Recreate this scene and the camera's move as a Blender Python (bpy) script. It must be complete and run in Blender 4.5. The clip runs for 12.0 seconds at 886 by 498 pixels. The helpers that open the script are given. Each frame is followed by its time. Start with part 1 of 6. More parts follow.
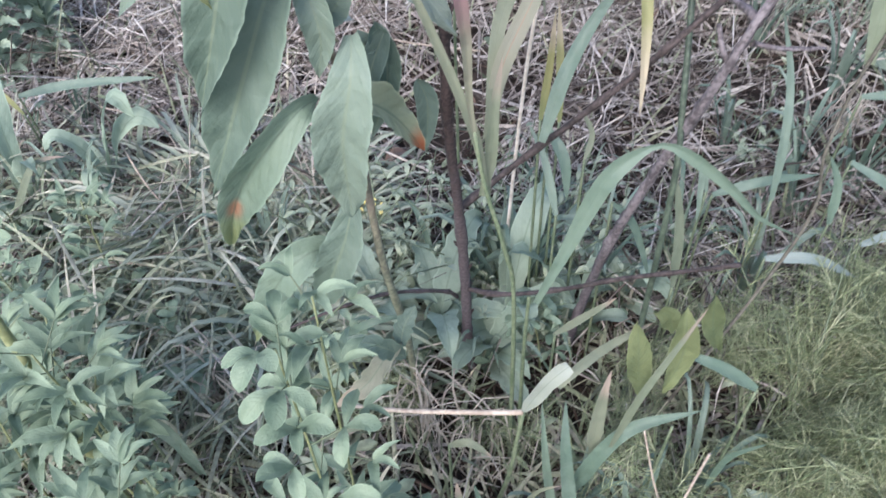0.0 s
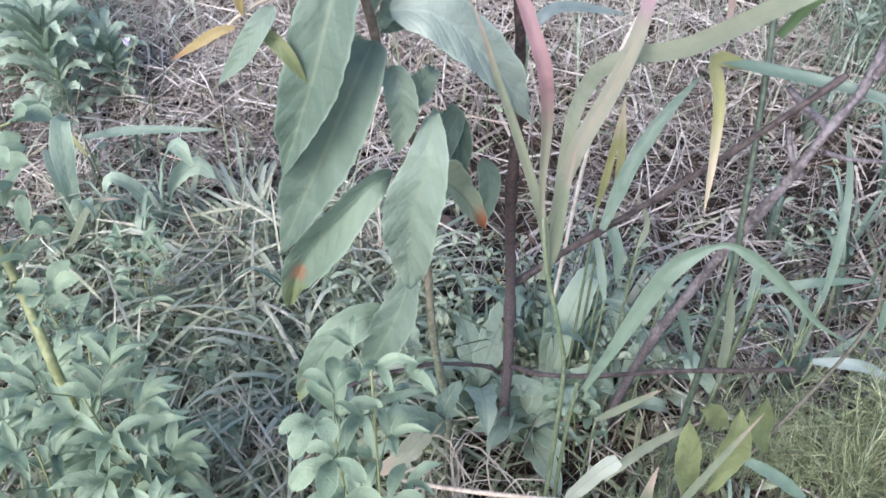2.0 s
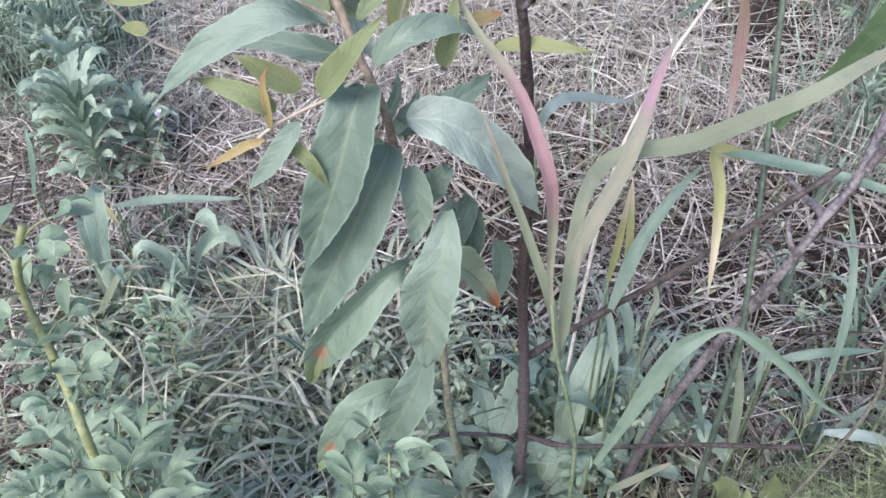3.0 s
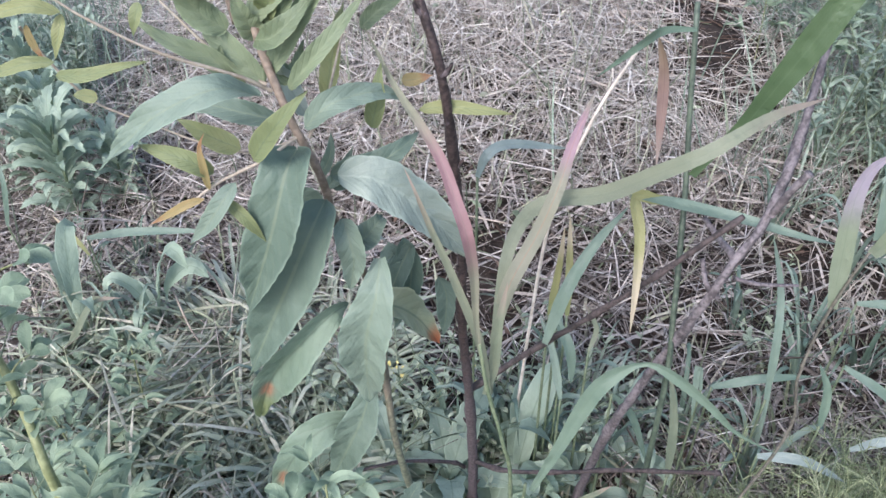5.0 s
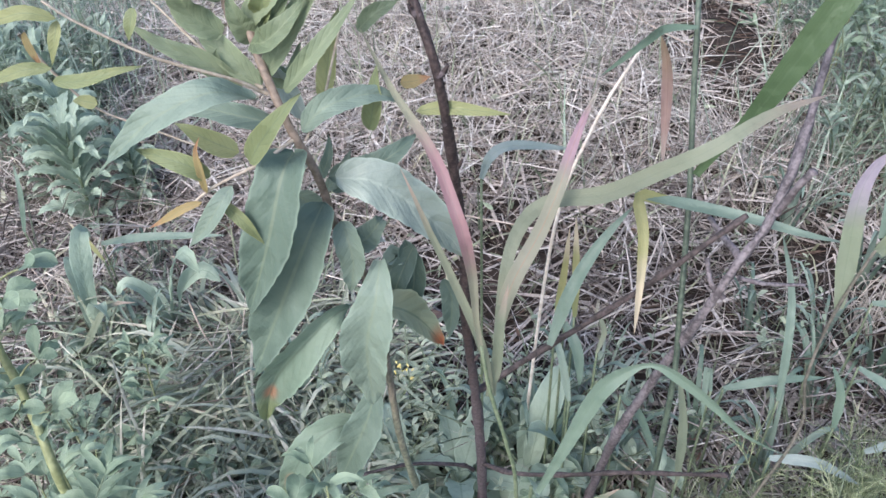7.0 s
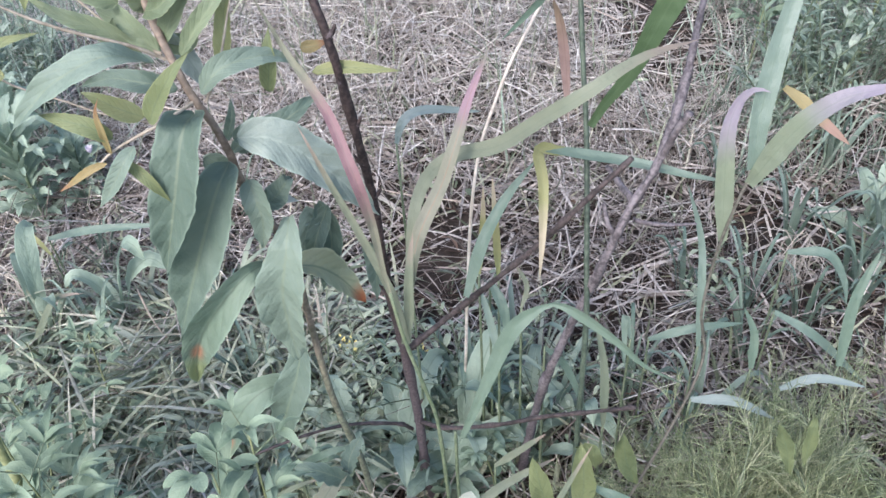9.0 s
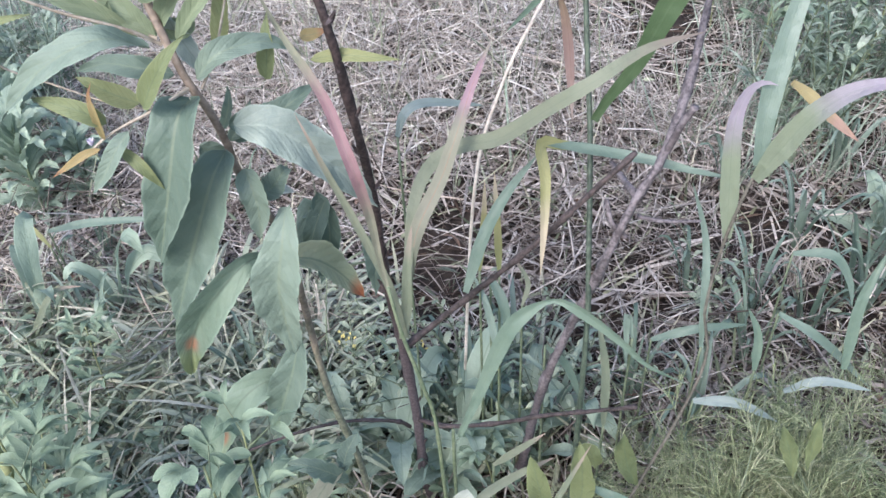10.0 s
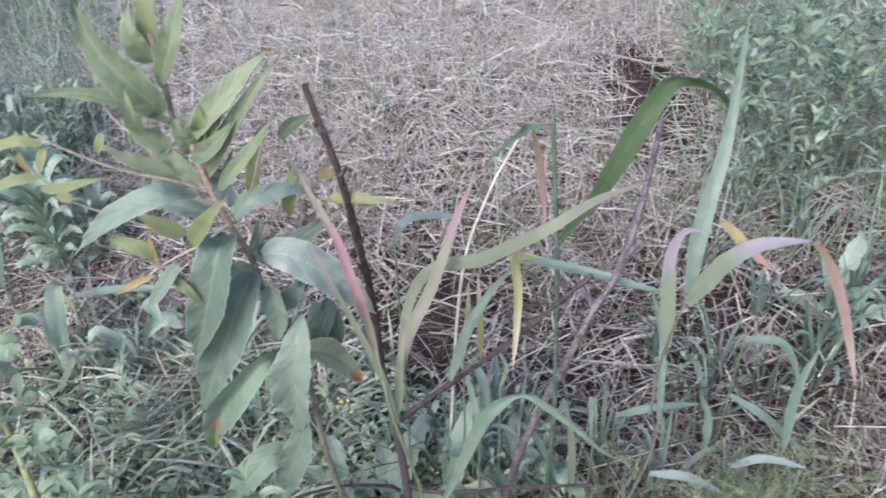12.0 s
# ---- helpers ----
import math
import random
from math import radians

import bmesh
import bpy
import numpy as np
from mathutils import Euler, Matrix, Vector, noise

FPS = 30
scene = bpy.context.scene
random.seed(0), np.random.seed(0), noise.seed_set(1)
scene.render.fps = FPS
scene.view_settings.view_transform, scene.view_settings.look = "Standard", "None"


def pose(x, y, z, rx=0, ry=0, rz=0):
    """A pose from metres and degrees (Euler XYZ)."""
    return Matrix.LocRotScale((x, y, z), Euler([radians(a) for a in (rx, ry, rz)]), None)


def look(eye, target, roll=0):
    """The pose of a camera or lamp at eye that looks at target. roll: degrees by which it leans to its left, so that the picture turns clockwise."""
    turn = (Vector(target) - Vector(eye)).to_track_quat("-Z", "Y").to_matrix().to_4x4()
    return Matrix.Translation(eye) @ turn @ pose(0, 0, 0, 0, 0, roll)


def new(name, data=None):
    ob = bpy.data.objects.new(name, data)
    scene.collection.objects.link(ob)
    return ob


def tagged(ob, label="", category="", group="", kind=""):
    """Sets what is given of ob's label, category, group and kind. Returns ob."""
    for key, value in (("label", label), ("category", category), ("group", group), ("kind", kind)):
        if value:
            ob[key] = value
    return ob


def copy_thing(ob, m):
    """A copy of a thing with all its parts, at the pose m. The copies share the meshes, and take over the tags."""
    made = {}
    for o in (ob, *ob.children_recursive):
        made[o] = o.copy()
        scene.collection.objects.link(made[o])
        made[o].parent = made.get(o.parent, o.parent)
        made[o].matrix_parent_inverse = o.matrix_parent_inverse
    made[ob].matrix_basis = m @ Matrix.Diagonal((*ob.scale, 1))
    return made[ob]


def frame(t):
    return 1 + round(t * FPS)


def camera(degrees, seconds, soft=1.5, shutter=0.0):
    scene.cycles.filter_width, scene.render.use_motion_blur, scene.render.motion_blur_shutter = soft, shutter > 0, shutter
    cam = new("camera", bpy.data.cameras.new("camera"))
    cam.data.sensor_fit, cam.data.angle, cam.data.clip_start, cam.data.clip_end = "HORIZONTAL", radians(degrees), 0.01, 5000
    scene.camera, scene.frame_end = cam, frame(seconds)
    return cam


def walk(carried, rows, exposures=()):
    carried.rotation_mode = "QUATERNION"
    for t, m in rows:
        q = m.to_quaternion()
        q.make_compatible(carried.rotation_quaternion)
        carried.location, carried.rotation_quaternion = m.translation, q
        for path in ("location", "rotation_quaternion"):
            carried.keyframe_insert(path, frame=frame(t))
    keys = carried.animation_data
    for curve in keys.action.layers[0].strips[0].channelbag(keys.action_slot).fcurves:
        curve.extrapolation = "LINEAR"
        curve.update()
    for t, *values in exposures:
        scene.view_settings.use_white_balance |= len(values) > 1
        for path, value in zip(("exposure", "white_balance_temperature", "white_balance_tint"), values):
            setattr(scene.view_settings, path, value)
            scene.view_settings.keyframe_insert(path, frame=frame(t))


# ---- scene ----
# ---- camera ----
cam = camera(58.0, 12.0, soft=1.55, shutter=0.15)
PATH = [
    (0.0, -0.0000, 0.0000, 0.8100, 43.00, 2.00, 0.00),
    (0.1, -0.0033, 0.0104, 0.7992, 41.34, 2.75, 0.02),
    (0.2, -0.0084, 0.0168, 0.7834, 40.52, 2.68, 0.18),
    (0.5, -0.0310, 0.0013, 0.7455, 41.26, 1.21, 3.72),
    (1.0, -0.0295, -0.0024, 0.7456, 41.10, 0.31, 3.91),
    (1.5, -0.0204, -0.0034, 0.7583, 42.13, 1.43, 5.07),
    (2.0, -0.0261, 0.0032, 0.8221, 47.52, -0.25, 4.60),
    (2.5, -0.0204, 0.0068, 0.8495, 50.03, 0.78, 5.22),
    (3.0, -0.0210, -0.0014, 0.8639, 50.83, 0.79, 5.66),
    (3.5, -0.0045, -0.0104, 0.8874, 52.02, 0.41, 6.32),
    (3.7, 0.0011, -0.0103, 0.8991, 52.75, -0.43, 5.57),
    (5.5, 0.0256, -0.0201, 0.9066, 51.84, 1.08, 4.97),
    (6.0, 0.0297, -0.0179, 0.9049, 52.29, 1.84, 6.06),
    (6.5, 0.0292, -0.0149, 0.9009, 51.87, 2.09, 6.03),
    (7.0, 0.0351, -0.0170, 0.9044, 52.26, 1.72, 5.57),
    (7.5, 0.0341, -0.0214, 0.9077, 52.48, 1.60, 5.19),
    (7.7, 0.0354, -0.0237, 0.9127, 52.80, 0.91, 4.16),
    (9.3, 0.0976, -0.0676, 0.8825, 51.95, 3.13, 2.35),
    (9.5, 0.0972, -0.0532, 0.8752, 52.04, 2.53, 2.67),
    (10.0, 0.0959, -0.0595, 0.8836, 52.18, 2.59, 3.08),
    (10.5, 0.0933, -0.0644, 0.8938, 53.39, 1.82, 3.61),
    (11.0, 0.0917, -0.0692, 0.9032, 54.76, 1.17, 3.85),
    (11.5, 0.0902, -0.0785, 0.9201, 53.90, 0.45, 3.55),
    (11.7, 0.1030, -0.0950, 0.9430, 54.34, 0.13, 3.71),
    (11.8, 0.1053, -0.1120, 0.9692, 54.40, 1.77, 4.16),
    (11.9, 0.1064, -0.1337, 0.9826, 55.75, 2.26, 5.02),
    (12.0, 0.1115, -0.1215, 1.0124, 54.74, 1.37, 3.62),
]
walk(cam, [(t, pose(x, y, z, rx, ry, rz)) for t, x, y, z, rx, ry, rz in PATH], exposures=[(t, e - 0.13, 6150, 14.5) for t, e in ((0.0, 1.42), (1.0, 1.46), (1.5, 1.52), (2.0, 1.55), (2.5, 1.47), (3.0, 1.45), (3.5, 1.36), (7.5, 1.36), (9.5, 1.42), (11.5, 1.42), (12.0, 1.30))])

# ---- world and light: a soft, hazy evening sky ----
world = bpy.data.worlds.new("sky")
scene.world = world
world.use_nodes = True
wn, wl = world.node_tree.nodes, world.node_tree.links
sky = wn.new("ShaderNodeTexSky")
sky.sky_type, sky.sun_disc = "NISHITA", False
sky.sun_elevation, sky.sun_rotation, sky.dust_density = radians(41), radians(203), 2.0
wl.new(sky.outputs["Color"], wn["Background"].inputs["Color"])
wn["Background"].inputs["Strength"].default_value = 0.13
sun = new("sun", bpy.data.lights.new("sun", "SUN"))
sun.data.energy, sun.data.angle, sun.data.color = 1.55, radians(30), (1.0, 0.97, 0.94)
sun.matrix_world = look((-1.3, -3.0, 2.9), (0, 0, 0))


# ---- materials ----
def nodes_of(name):
    m = bpy.data.materials.new(name)
    m.use_nodes = True
    n, l = m.node_tree.nodes, m.node_tree.links
    return m, n, l, n["Principled BSDF"]


def mixer(n, l, fac, a, b, mode="MIX"):
    x = n.new("ShaderNodeMix")
    x.data_type, x.blend_type = "RGBA", mode
    for socket, v in ((x.inputs["Factor"], fac), (x.inputs["A"], a), (x.inputs["B"], b)):
        if isinstance(v, (tuple, list)):
            socket.default_value = (*v, 1)
        elif isinstance(v, (int, float)):
            socket.default_value = v
        else:
            l.new(v, socket)
    return x.outputs["Result"]


def calc(n, l, op, a, b=0.0, c=0.0):
    x = n.new("ShaderNodeMath")
    x.operation = op
    for socket, v in zip(x.inputs, (a, b, c)):
        if isinstance(v, (int, float)):
            socket.default_value = v
        else:
            l.new(v, socket)
    return x.outputs[0]


def smooth(n, l, v, lo, hi):
    x = n.new("ShaderNodeMapRange")
    x.interpolation_type = "SMOOTHSTEP"
    l.new(v, x.inputs["Value"])
    x.inputs["From Min"].default_value, x.inputs["From Max"].default_value = lo, hi
    return x.outputs["Result"]


def noise_of(n, l, scale, detail=3.0, vector=None):
    x = n.new("ShaderNodeTexNoise")
    x.inputs["Scale"].default_value, x.inputs["Detail"].default_value = scale, detail
    if vector is None:
        vector = n.new("ShaderNodeTexCoord").outputs["Object"]
    l.new(vector, x.inputs["Vector"])
    return x.outputs["Fac"]


def leaf_mat(name, pale, deep, tip=None, tip_from=0.8, spot=None, veins=0.5, rib=(0.10, 0.15, 0.095), island=False, rough=0.62, base=None, clear=0.22, kink=None, parallel=False):
    """A thin leaf: uv.x runs across it, uv.y from its base to its tip."""
    m, n, l, shader = nodes_of(name)
    uv = n.new("ShaderNodeSeparateXYZ")
    l.new(n.new("ShaderNodeTexCoord").outputs["UV"], uv.inputs[0])
    u, v = uv.outputs["X"], uv.outputs["Y"]
    off = calc(n, l, "ABSOLUTE", calc(n, l, "SUBTRACT", u, 0.5))
    grain = noise_of(n, l, 70, 4)
    blotch = noise_of(n, l, 16, 2)
    if island:
        chance = n.new("ShaderNodeNewGeometry").outputs["Random Per Island"]
    else:
        chance = n.new("ShaderNodeObjectInfo").outputs["Random"]
    mottled = calc(n, l, "ADD", calc(n, l, "MULTIPLY", grain, 0.35), calc(n, l, "MULTIPLY", blotch, 0.5))
    fac = smooth(n, l, calc(n, l, "ADD", mottled, calc(n, l, "MULTIPLY", chance, 0.42)), 0.36, 0.88)
    col = mixer(n, l, fac, pale, deep)
    if base:
        col = mixer(n, l, smooth(n, l, calc(n, l, "ADD", v, calc(n, l, "MULTIPLY", blotch, 0.2)), 0.55, 0.05), col, base)
    if tip:
        edge = calc(n, l, "ADD", v, calc(n, l, "MULTIPLY", calc(n, l, "SUBTRACT", blotch, 0.5), 0.45))
        col = mixer(n, l, smooth(n, l, edge, tip_from - 0.12, tip_from + 0.14), col, tip)
    if spot:
        near = calc(n, l, "ABSOLUTE", calc(n, l, "SUBTRACT", calc(n, l, "ADD", v, calc(n, l, "MULTIPLY", grain, 0.10)), spot[0]))
        ring = calc(n, l, "MULTIPLY", smooth(n, l, near, 0.09, 0.02), smooth(n, l, off, 0.34, 0.06))
        col = mixer(n, l, calc(n, l, "MULTIPLY", ring, 0.85), col, spot[1])
    if kink:
        band = smooth(n, l, calc(n, l, "ABSOLUTE", calc(n, l, "SUBTRACT", calc(n, l, "ADD", v, calc(n, l, "MULTIPLY", blotch, 0.12)), kink[0])), kink[1], kink[1] * 0.4)
        col = mixer(n, l, calc(n, l, "MULTIPLY", band, 0.8), col, kink[2])
    if parallel:
        lines = calc(n, l, "SINE", calc(n, l, "ADD", calc(n, l, "MULTIPLY", u, 60.0), calc(n, l, "MULTIPLY", blotch, 3.0)))
    else:
        lines = calc(n, l, "SINE", calc(n, l, "ADD", calc(n, l, "MULTIPLY", calc(n, l, "SUBTRACT", v, calc(n, l, "MULTIPLY", off, 0.42)), 62.0), calc(n, l, "MULTIPLY", blotch, 7.0)))
    side = calc(n, l, "MULTIPLY", smooth(n, l, lines, 0.2, 1.0), veins * 0.13)
    col = mixer(n, l, side, col, rib)
    if not parallel:
        edge = calc(n, l, "MULTIPLY", smooth(n, l, off, 0.43, 0.50), 0.4)
        col = mixer(n, l, edge, col, tuple(min(0.8, c * 1.5) for c in pale))
    mid = calc(n, l, "MULTIPLY", smooth(n, l, off, 0.05, 0.012), veins)
    col = mixer(n, l, mid, col, rib)
    l.new(col, shader.inputs["Base Color"])
    shader.inputs["Roughness"].default_value = rough
    bump = n.new("ShaderNodeBump")
    bump.inputs["Strength"].default_value, bump.inputs["Distance"].default_value = 0.75, 0.004
    l.new(calc(n, l, "SUBTRACT", calc(n, l, "ADD", blotch, grain), side), bump.inputs["Height"])
    l.new(bump.outputs["Normal"], shader.inputs["Normal"])
    if clear:
        thin, both = n.new("ShaderNodeBsdfTranslucent"), n.new("ShaderNodeMixShader")
        l.new(col, thin.inputs["Color"])
        both.inputs["Fac"].default_value = clear
        l.new(shader.outputs[0], both.inputs[1])
        l.new(thin.outputs[0], both.inputs[2])
        l.new(both.outputs[0], n["Material Output"].inputs["Surface"])
    return m


def stem_mat(name, low, high, scale=60, rough=0.7, depth=0.003, foot=None):
    """Bark or stalk; foot: a second colour that wears off along uv.y, from the root upwards."""
    m, n, l, shader = nodes_of(name)
    grain, coarse = noise_of(n, l, scale * 4, 5), noise_of(n, l, scale, 3)
    both = calc(n, l, "ADD", calc(n, l, "MULTIPLY", grain, 0.5), calc(n, l, "MULTIPLY", coarse, 0.5))
    col = mixer(n, l, smooth(n, l, both, 0.36, 0.64), low, high)
    if foot:
        uv = n.new("ShaderNodeSeparateXYZ")
        l.new(n.new("ShaderNodeTexCoord").outputs["UV"], uv.inputs[0])
        worn = mixer(n, l, smooth(n, l, grain, 0.35, 0.65), tuple(c * 0.55 for c in foot[1]), foot[1])
        col = mixer(n, l, smooth(n, l, calc(n, l, "ADD", uv.outputs["Y"], calc(n, l, "MULTIPLY", coarse, 0.25)), foot[0] + 0.30, foot[0]), col, worn)
    l.new(col, shader.inputs["Base Color"])
    shader.inputs["Roughness"].default_value = rough
    bump = n.new("ShaderNodeBump")
    bump.inputs["Strength"].default_value, bump.inputs["Distance"].default_value = 0.7, depth
    l.new(both, bump.inputs["Height"])
    l.new(bump.outputs["Normal"], shader.inputs["Normal"])
    return m


def island_mat(name, stops, rough=0.75, clear=0.0):
    """Many strips in one mesh: each takes its own colour from the ramp."""
    m, n, l, shader = nodes_of(name)
    ramp = n.new("ShaderNodeValToRGB")
    while len(ramp.color_ramp.elements) < len(stops):
        ramp.color_ramp.elements.new(0.5)
    for e, (p, c) in zip(ramp.color_ramp.elements, stops):
        e.position, e.color = p, (*c, 1)
    l.new(n.new("ShaderNodeNewGeometry").outputs["Random Per Island"], ramp.inputs[0])
    grain = noise_of(n, l, 130, 3)
    dark = mixer(n, l, smooth(n, l, grain, 0.3, 0.75), (0.62, 0.6, 0.6), (1.1, 1.08, 1.05))
    col = mixer(n, l, 1.0, ramp.outputs[0], dark, "MULTIPLY")
    l.new(col, shader.inputs["Base Color"])
    shader.inputs["Roughness"].default_value = rough
    if clear:
        thin, both = n.new("ShaderNodeBsdfTranslucent"), n.new("ShaderNodeMixShader")
        l.new(col, thin.inputs["Color"])
        both.inputs["Fac"].default_value = clear
        l.new(shader.outputs[0], both.inputs[1])
        l.new(thin.outputs[0], both.inputs[2])
        l.new(both.outputs[0], n["Material Output"].inputs["Surface"])
    return m




def soil_mat():
    m, n, l, shader = nodes_of("soil")
    place = n.new("ShaderNodeTexCoord").outputs["Object"]
    grain, coarse, wide = noise_of(n, l, 70, 6), noise_of(n, l, 14, 4), noise_of(n, l, 1.1, 4)
    both = calc(n, l, "ADD", calc(n, l, "MULTIPLY", grain, 0.5), calc(n, l, "MULTIPLY", coarse, 0.5))
    # soil near the plants set almost black, painting in the shade of the gaps
    shaded_earth = mixer(n, l, smooth(n, l, both, 0.36, 0.64), (0.014, 0.010, 0.008), (0.05, 0.036, 0.028))
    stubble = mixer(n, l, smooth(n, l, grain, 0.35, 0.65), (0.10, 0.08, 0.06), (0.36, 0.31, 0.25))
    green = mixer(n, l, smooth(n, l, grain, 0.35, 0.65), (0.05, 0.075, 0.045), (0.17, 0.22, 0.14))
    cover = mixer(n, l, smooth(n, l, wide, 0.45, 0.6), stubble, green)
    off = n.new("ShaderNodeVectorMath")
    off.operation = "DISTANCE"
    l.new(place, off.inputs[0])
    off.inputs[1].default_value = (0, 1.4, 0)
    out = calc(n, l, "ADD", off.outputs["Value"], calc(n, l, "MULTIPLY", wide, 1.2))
    l.new(mixer(n, l, smooth(n, l, out, 1.9, 3.4), shaded_earth, cover), shader.inputs["Base Color"])
    shader.inputs["Roughness"].default_value = 0.95
    bump = n.new("ShaderNodeBump")
    bump.inputs["Strength"].default_value, bump.inputs["Distance"].default_value = 0.7, 0.02
    l.new(both, bump.inputs["Height"])
    l.new(bump.outputs["Normal"], shader.inputs["Normal"])
    return m


SOIL = soil_mat()
STRAW = island_mat("straw", [(0, (0.055, 0.042, 0.034)), (0.28, (0.16, 0.13, 0.11)), (0.58, (0.36, 0.322, 0.29)), (0.86, (0.59, 0.548, 0.505)), (1, (0.82, 0.795, 0.755))])
BLEACHED = island_mat("bleached_grass", [(0, (0.36, 0.31, 0.272)), (0.25, (0.62, 0.572, 0.518)), (0.6, (0.78, 0.745, 0.695)), (1, (0.88, 0.865, 0.83))], 0.75, 0.15)
LITTER = island_mat("grey_litter", [(0, (0.20, 0.168, 0.148)), (0.4, (0.36, 0.318, 0.285)), (0.8, (0.53, 0.485, 0.445)), (1, (0.66, 0.62, 0.575))])
# thatch brown lowered so that gaps under the straw look shaded
THATCH = island_mat("shaded_thatch", [(0, (0.02, 0.012, 0.009)), (0.5, (0.066, 0.038, 0.027)), (1, (0.16, 0.11, 0.082))])
GREENS = island_mat("short_greens", [(0, (0.12, 0.15, 0.09)), (0.4, (0.255, 0.295, 0.195)), (0.75, (0.41, 0.43, 0.31)), (1, (0.60, 0.58, 0.45))], 0.6, 0.1)
WEED = leaf_mat("grey_green_leaf", (0.195, 0.255, 0.200), (0.106, 0.155, 0.118), veins=0.4, rib=(0.22, 0.26, 0.17), clear=0.15)
THISTLE = leaf_mat("pale_toothed_leaf", (0.37, 0.455, 0.35), (0.24, 0.315, 0.24), veins=0.3, clear=0.3)
WEED_TOP = leaf_mat("yellow_grey_leaf", (0.225, 0.272, 0.165), (0.128, 0.17, 0.098), veins=0.45, rib=(0.24, 0.28, 0.17), clear=0.2)
WEED_BLUE = leaf_mat("blue_grey_leaf", (0.25, 0.30, 0.255), (0.155, 0.20, 0.165), veins=0.5, rib=(0.32, 0.37, 0.31), clear=0.06, rough=0.55)
SPRIG = leaf_mat("pale_sprig_leaf", (0.42, 0.47, 0.34), (0.27, 0.325, 0.225), veins=0.2)
WEED_SPOT = leaf_mat("spotted_leaf", (0.205, 0.272, 0.20), (0.135, 0.195, 0.14), tip=(0.235, 0.275, 0.13), tip_from=0.80, spot=(0.76, (0.36, 0.165, 0.095)), rib=(0.09, 0.125, 0.085))
WEED_BURNT = leaf_mat("burnt_tip_leaf", (0.36, 0.385, 0.255), (0.28, 0.315, 0.20), tip=(0.36, 0.12, 0.055), tip_from=0.80, base=(0.38, 0.39, 0.24))
WEED_YOUNG = leaf_mat("young_yellow_leaf", (0.265, 0.28, 0.125), (0.175, 0.21, 0.10), veins=0.35)
WEED_ORANGE = leaf_mat("orange_withered_leaf", (0.33, 0.25, 0.11), (0.26, 0.22, 0.10), tip=(0.31, 0.17, 0.09), tip_from=0.7, veins=0.3)
BLADE = leaf_mat("grass_blade", (0.178, 0.242, 0.182), (0.108, 0.165, 0.122), veins=0.15, parallel=True, rough=0.45)
BLADE_TEAL = leaf_mat("blue_green_blade", (0.22, 0.285, 0.23), (0.12, 0.18, 0.137), veins=0.15, parallel=True, rough=0.45)
BLADE_ICE = leaf_mat("pale_blue_blade", (0.235, 0.29, 0.275), (0.18, 0.23, 0.215), veins=0.2, parallel=True, rough=0.4)
BLADE_GREY = leaf_mat("grey_green_blade", (0.34, 0.37, 0.31), (0.26, 0.295, 0.24), veins=0.25, parallel=True, rough=0.45)
BLADE_DEEP = leaf_mat("deep_green_blade", (0.085, 0.132, 0.066), (0.058, 0.098, 0.045), veins=0.25, rib=(0.12, 0.17, 0.10), clear=0.08, parallel=True, rough=0.40)
BLADE_PALE = leaf_mat("pale_fading_blade", (0.215, 0.235, 0.165), (0.155, 0.185, 0.125), tip=(0.34, 0.27, 0.22), tip_from=0.85, veins=0.15, parallel=True)
BLADE_PINK = leaf_mat("pink_kinked_blade", (0.31, 0.29, 0.225), (0.25, 0.255, 0.18), kink=(0.60, 0.25, (0.275, 0.138, 0.165)), veins=0.2, parallel=True)
BLADE_TIP = leaf_mat("pink_tipped_blade", (0.29, 0.275, 0.215), (0.23, 0.24, 0.18), tip=(0.50, 0.42, 0.40), tip_from=0.95, kink=(0.84, 0.16, (0.38, 0.24, 0.29)), base=(0.22, 0.24, 0.17), veins=0.4, rib=(0.36, 0.17, 0.11), parallel=True)
BLADE_YELLOW = leaf_mat("yellowed_blade", (0.30, 0.29, 0.13), (0.25, 0.25, 0.11), tip=(0.42, 0.36, 0.25), tip_from=0.7, base=(0.22, 0.24, 0.105), veins=0.15, parallel=True)
BLADE_PURPLE = leaf_mat("purple_flushed_blade", (0.29, 0.32, 0.24), (0.22, 0.26, 0.18), tip=(0.31, 0.275, 0.32), tip_from=0.62, veins=0.15, parallel=True, rough=0.45)
BLADE_OCHRE = leaf_mat("ochre_blade", (0.34, 0.28, 0.13), (0.29, 0.235, 0.11), tip=(0.40, 0.26, 0.20), tip_from=0.6, veins=0.15, parallel=True)
BLADE_MEADOW = leaf_mat("meadow_blade", (0.50, 0.525, 0.41), (0.25, 0.30, 0.215), veins=0.1, parallel=True)
BLADE_RUST = leaf_mat("rusty_dry_blade", (0.42, 0.305, 0.275), (0.33, 0.225, 0.20), tip=(0.46, 0.37, 0.33), tip_from=0.7, base=(0.25, 0.19, 0.12), veins=0.3, rib=(0.15, 0.09, 0.06), parallel=True)
ALFALFA = leaf_mat("alfalfa_leaflet", (0.275, 0.355, 0.245), (0.125, 0.185, 0.122), veins=0.18)
STRANDS = island_mat("pale_strand", [(0, (0.16, 0.20, 0.13)), (0.4, (0.30, 0.345, 0.245)), (0.8, (0.46, 0.485, 0.375)), (1, (0.66, 0.64, 0.54))], 0.6, 0.2)
SEEDLING = island_mat("seedling_leaf", [(0, (0.15, 0.20, 0.125)), (0.5, (0.27, 0.335, 0.225)), (0.85, (0.38, 0.43, 0.32)), (1, (0.50, 0.51, 0.38))], 0.6, 0.2)
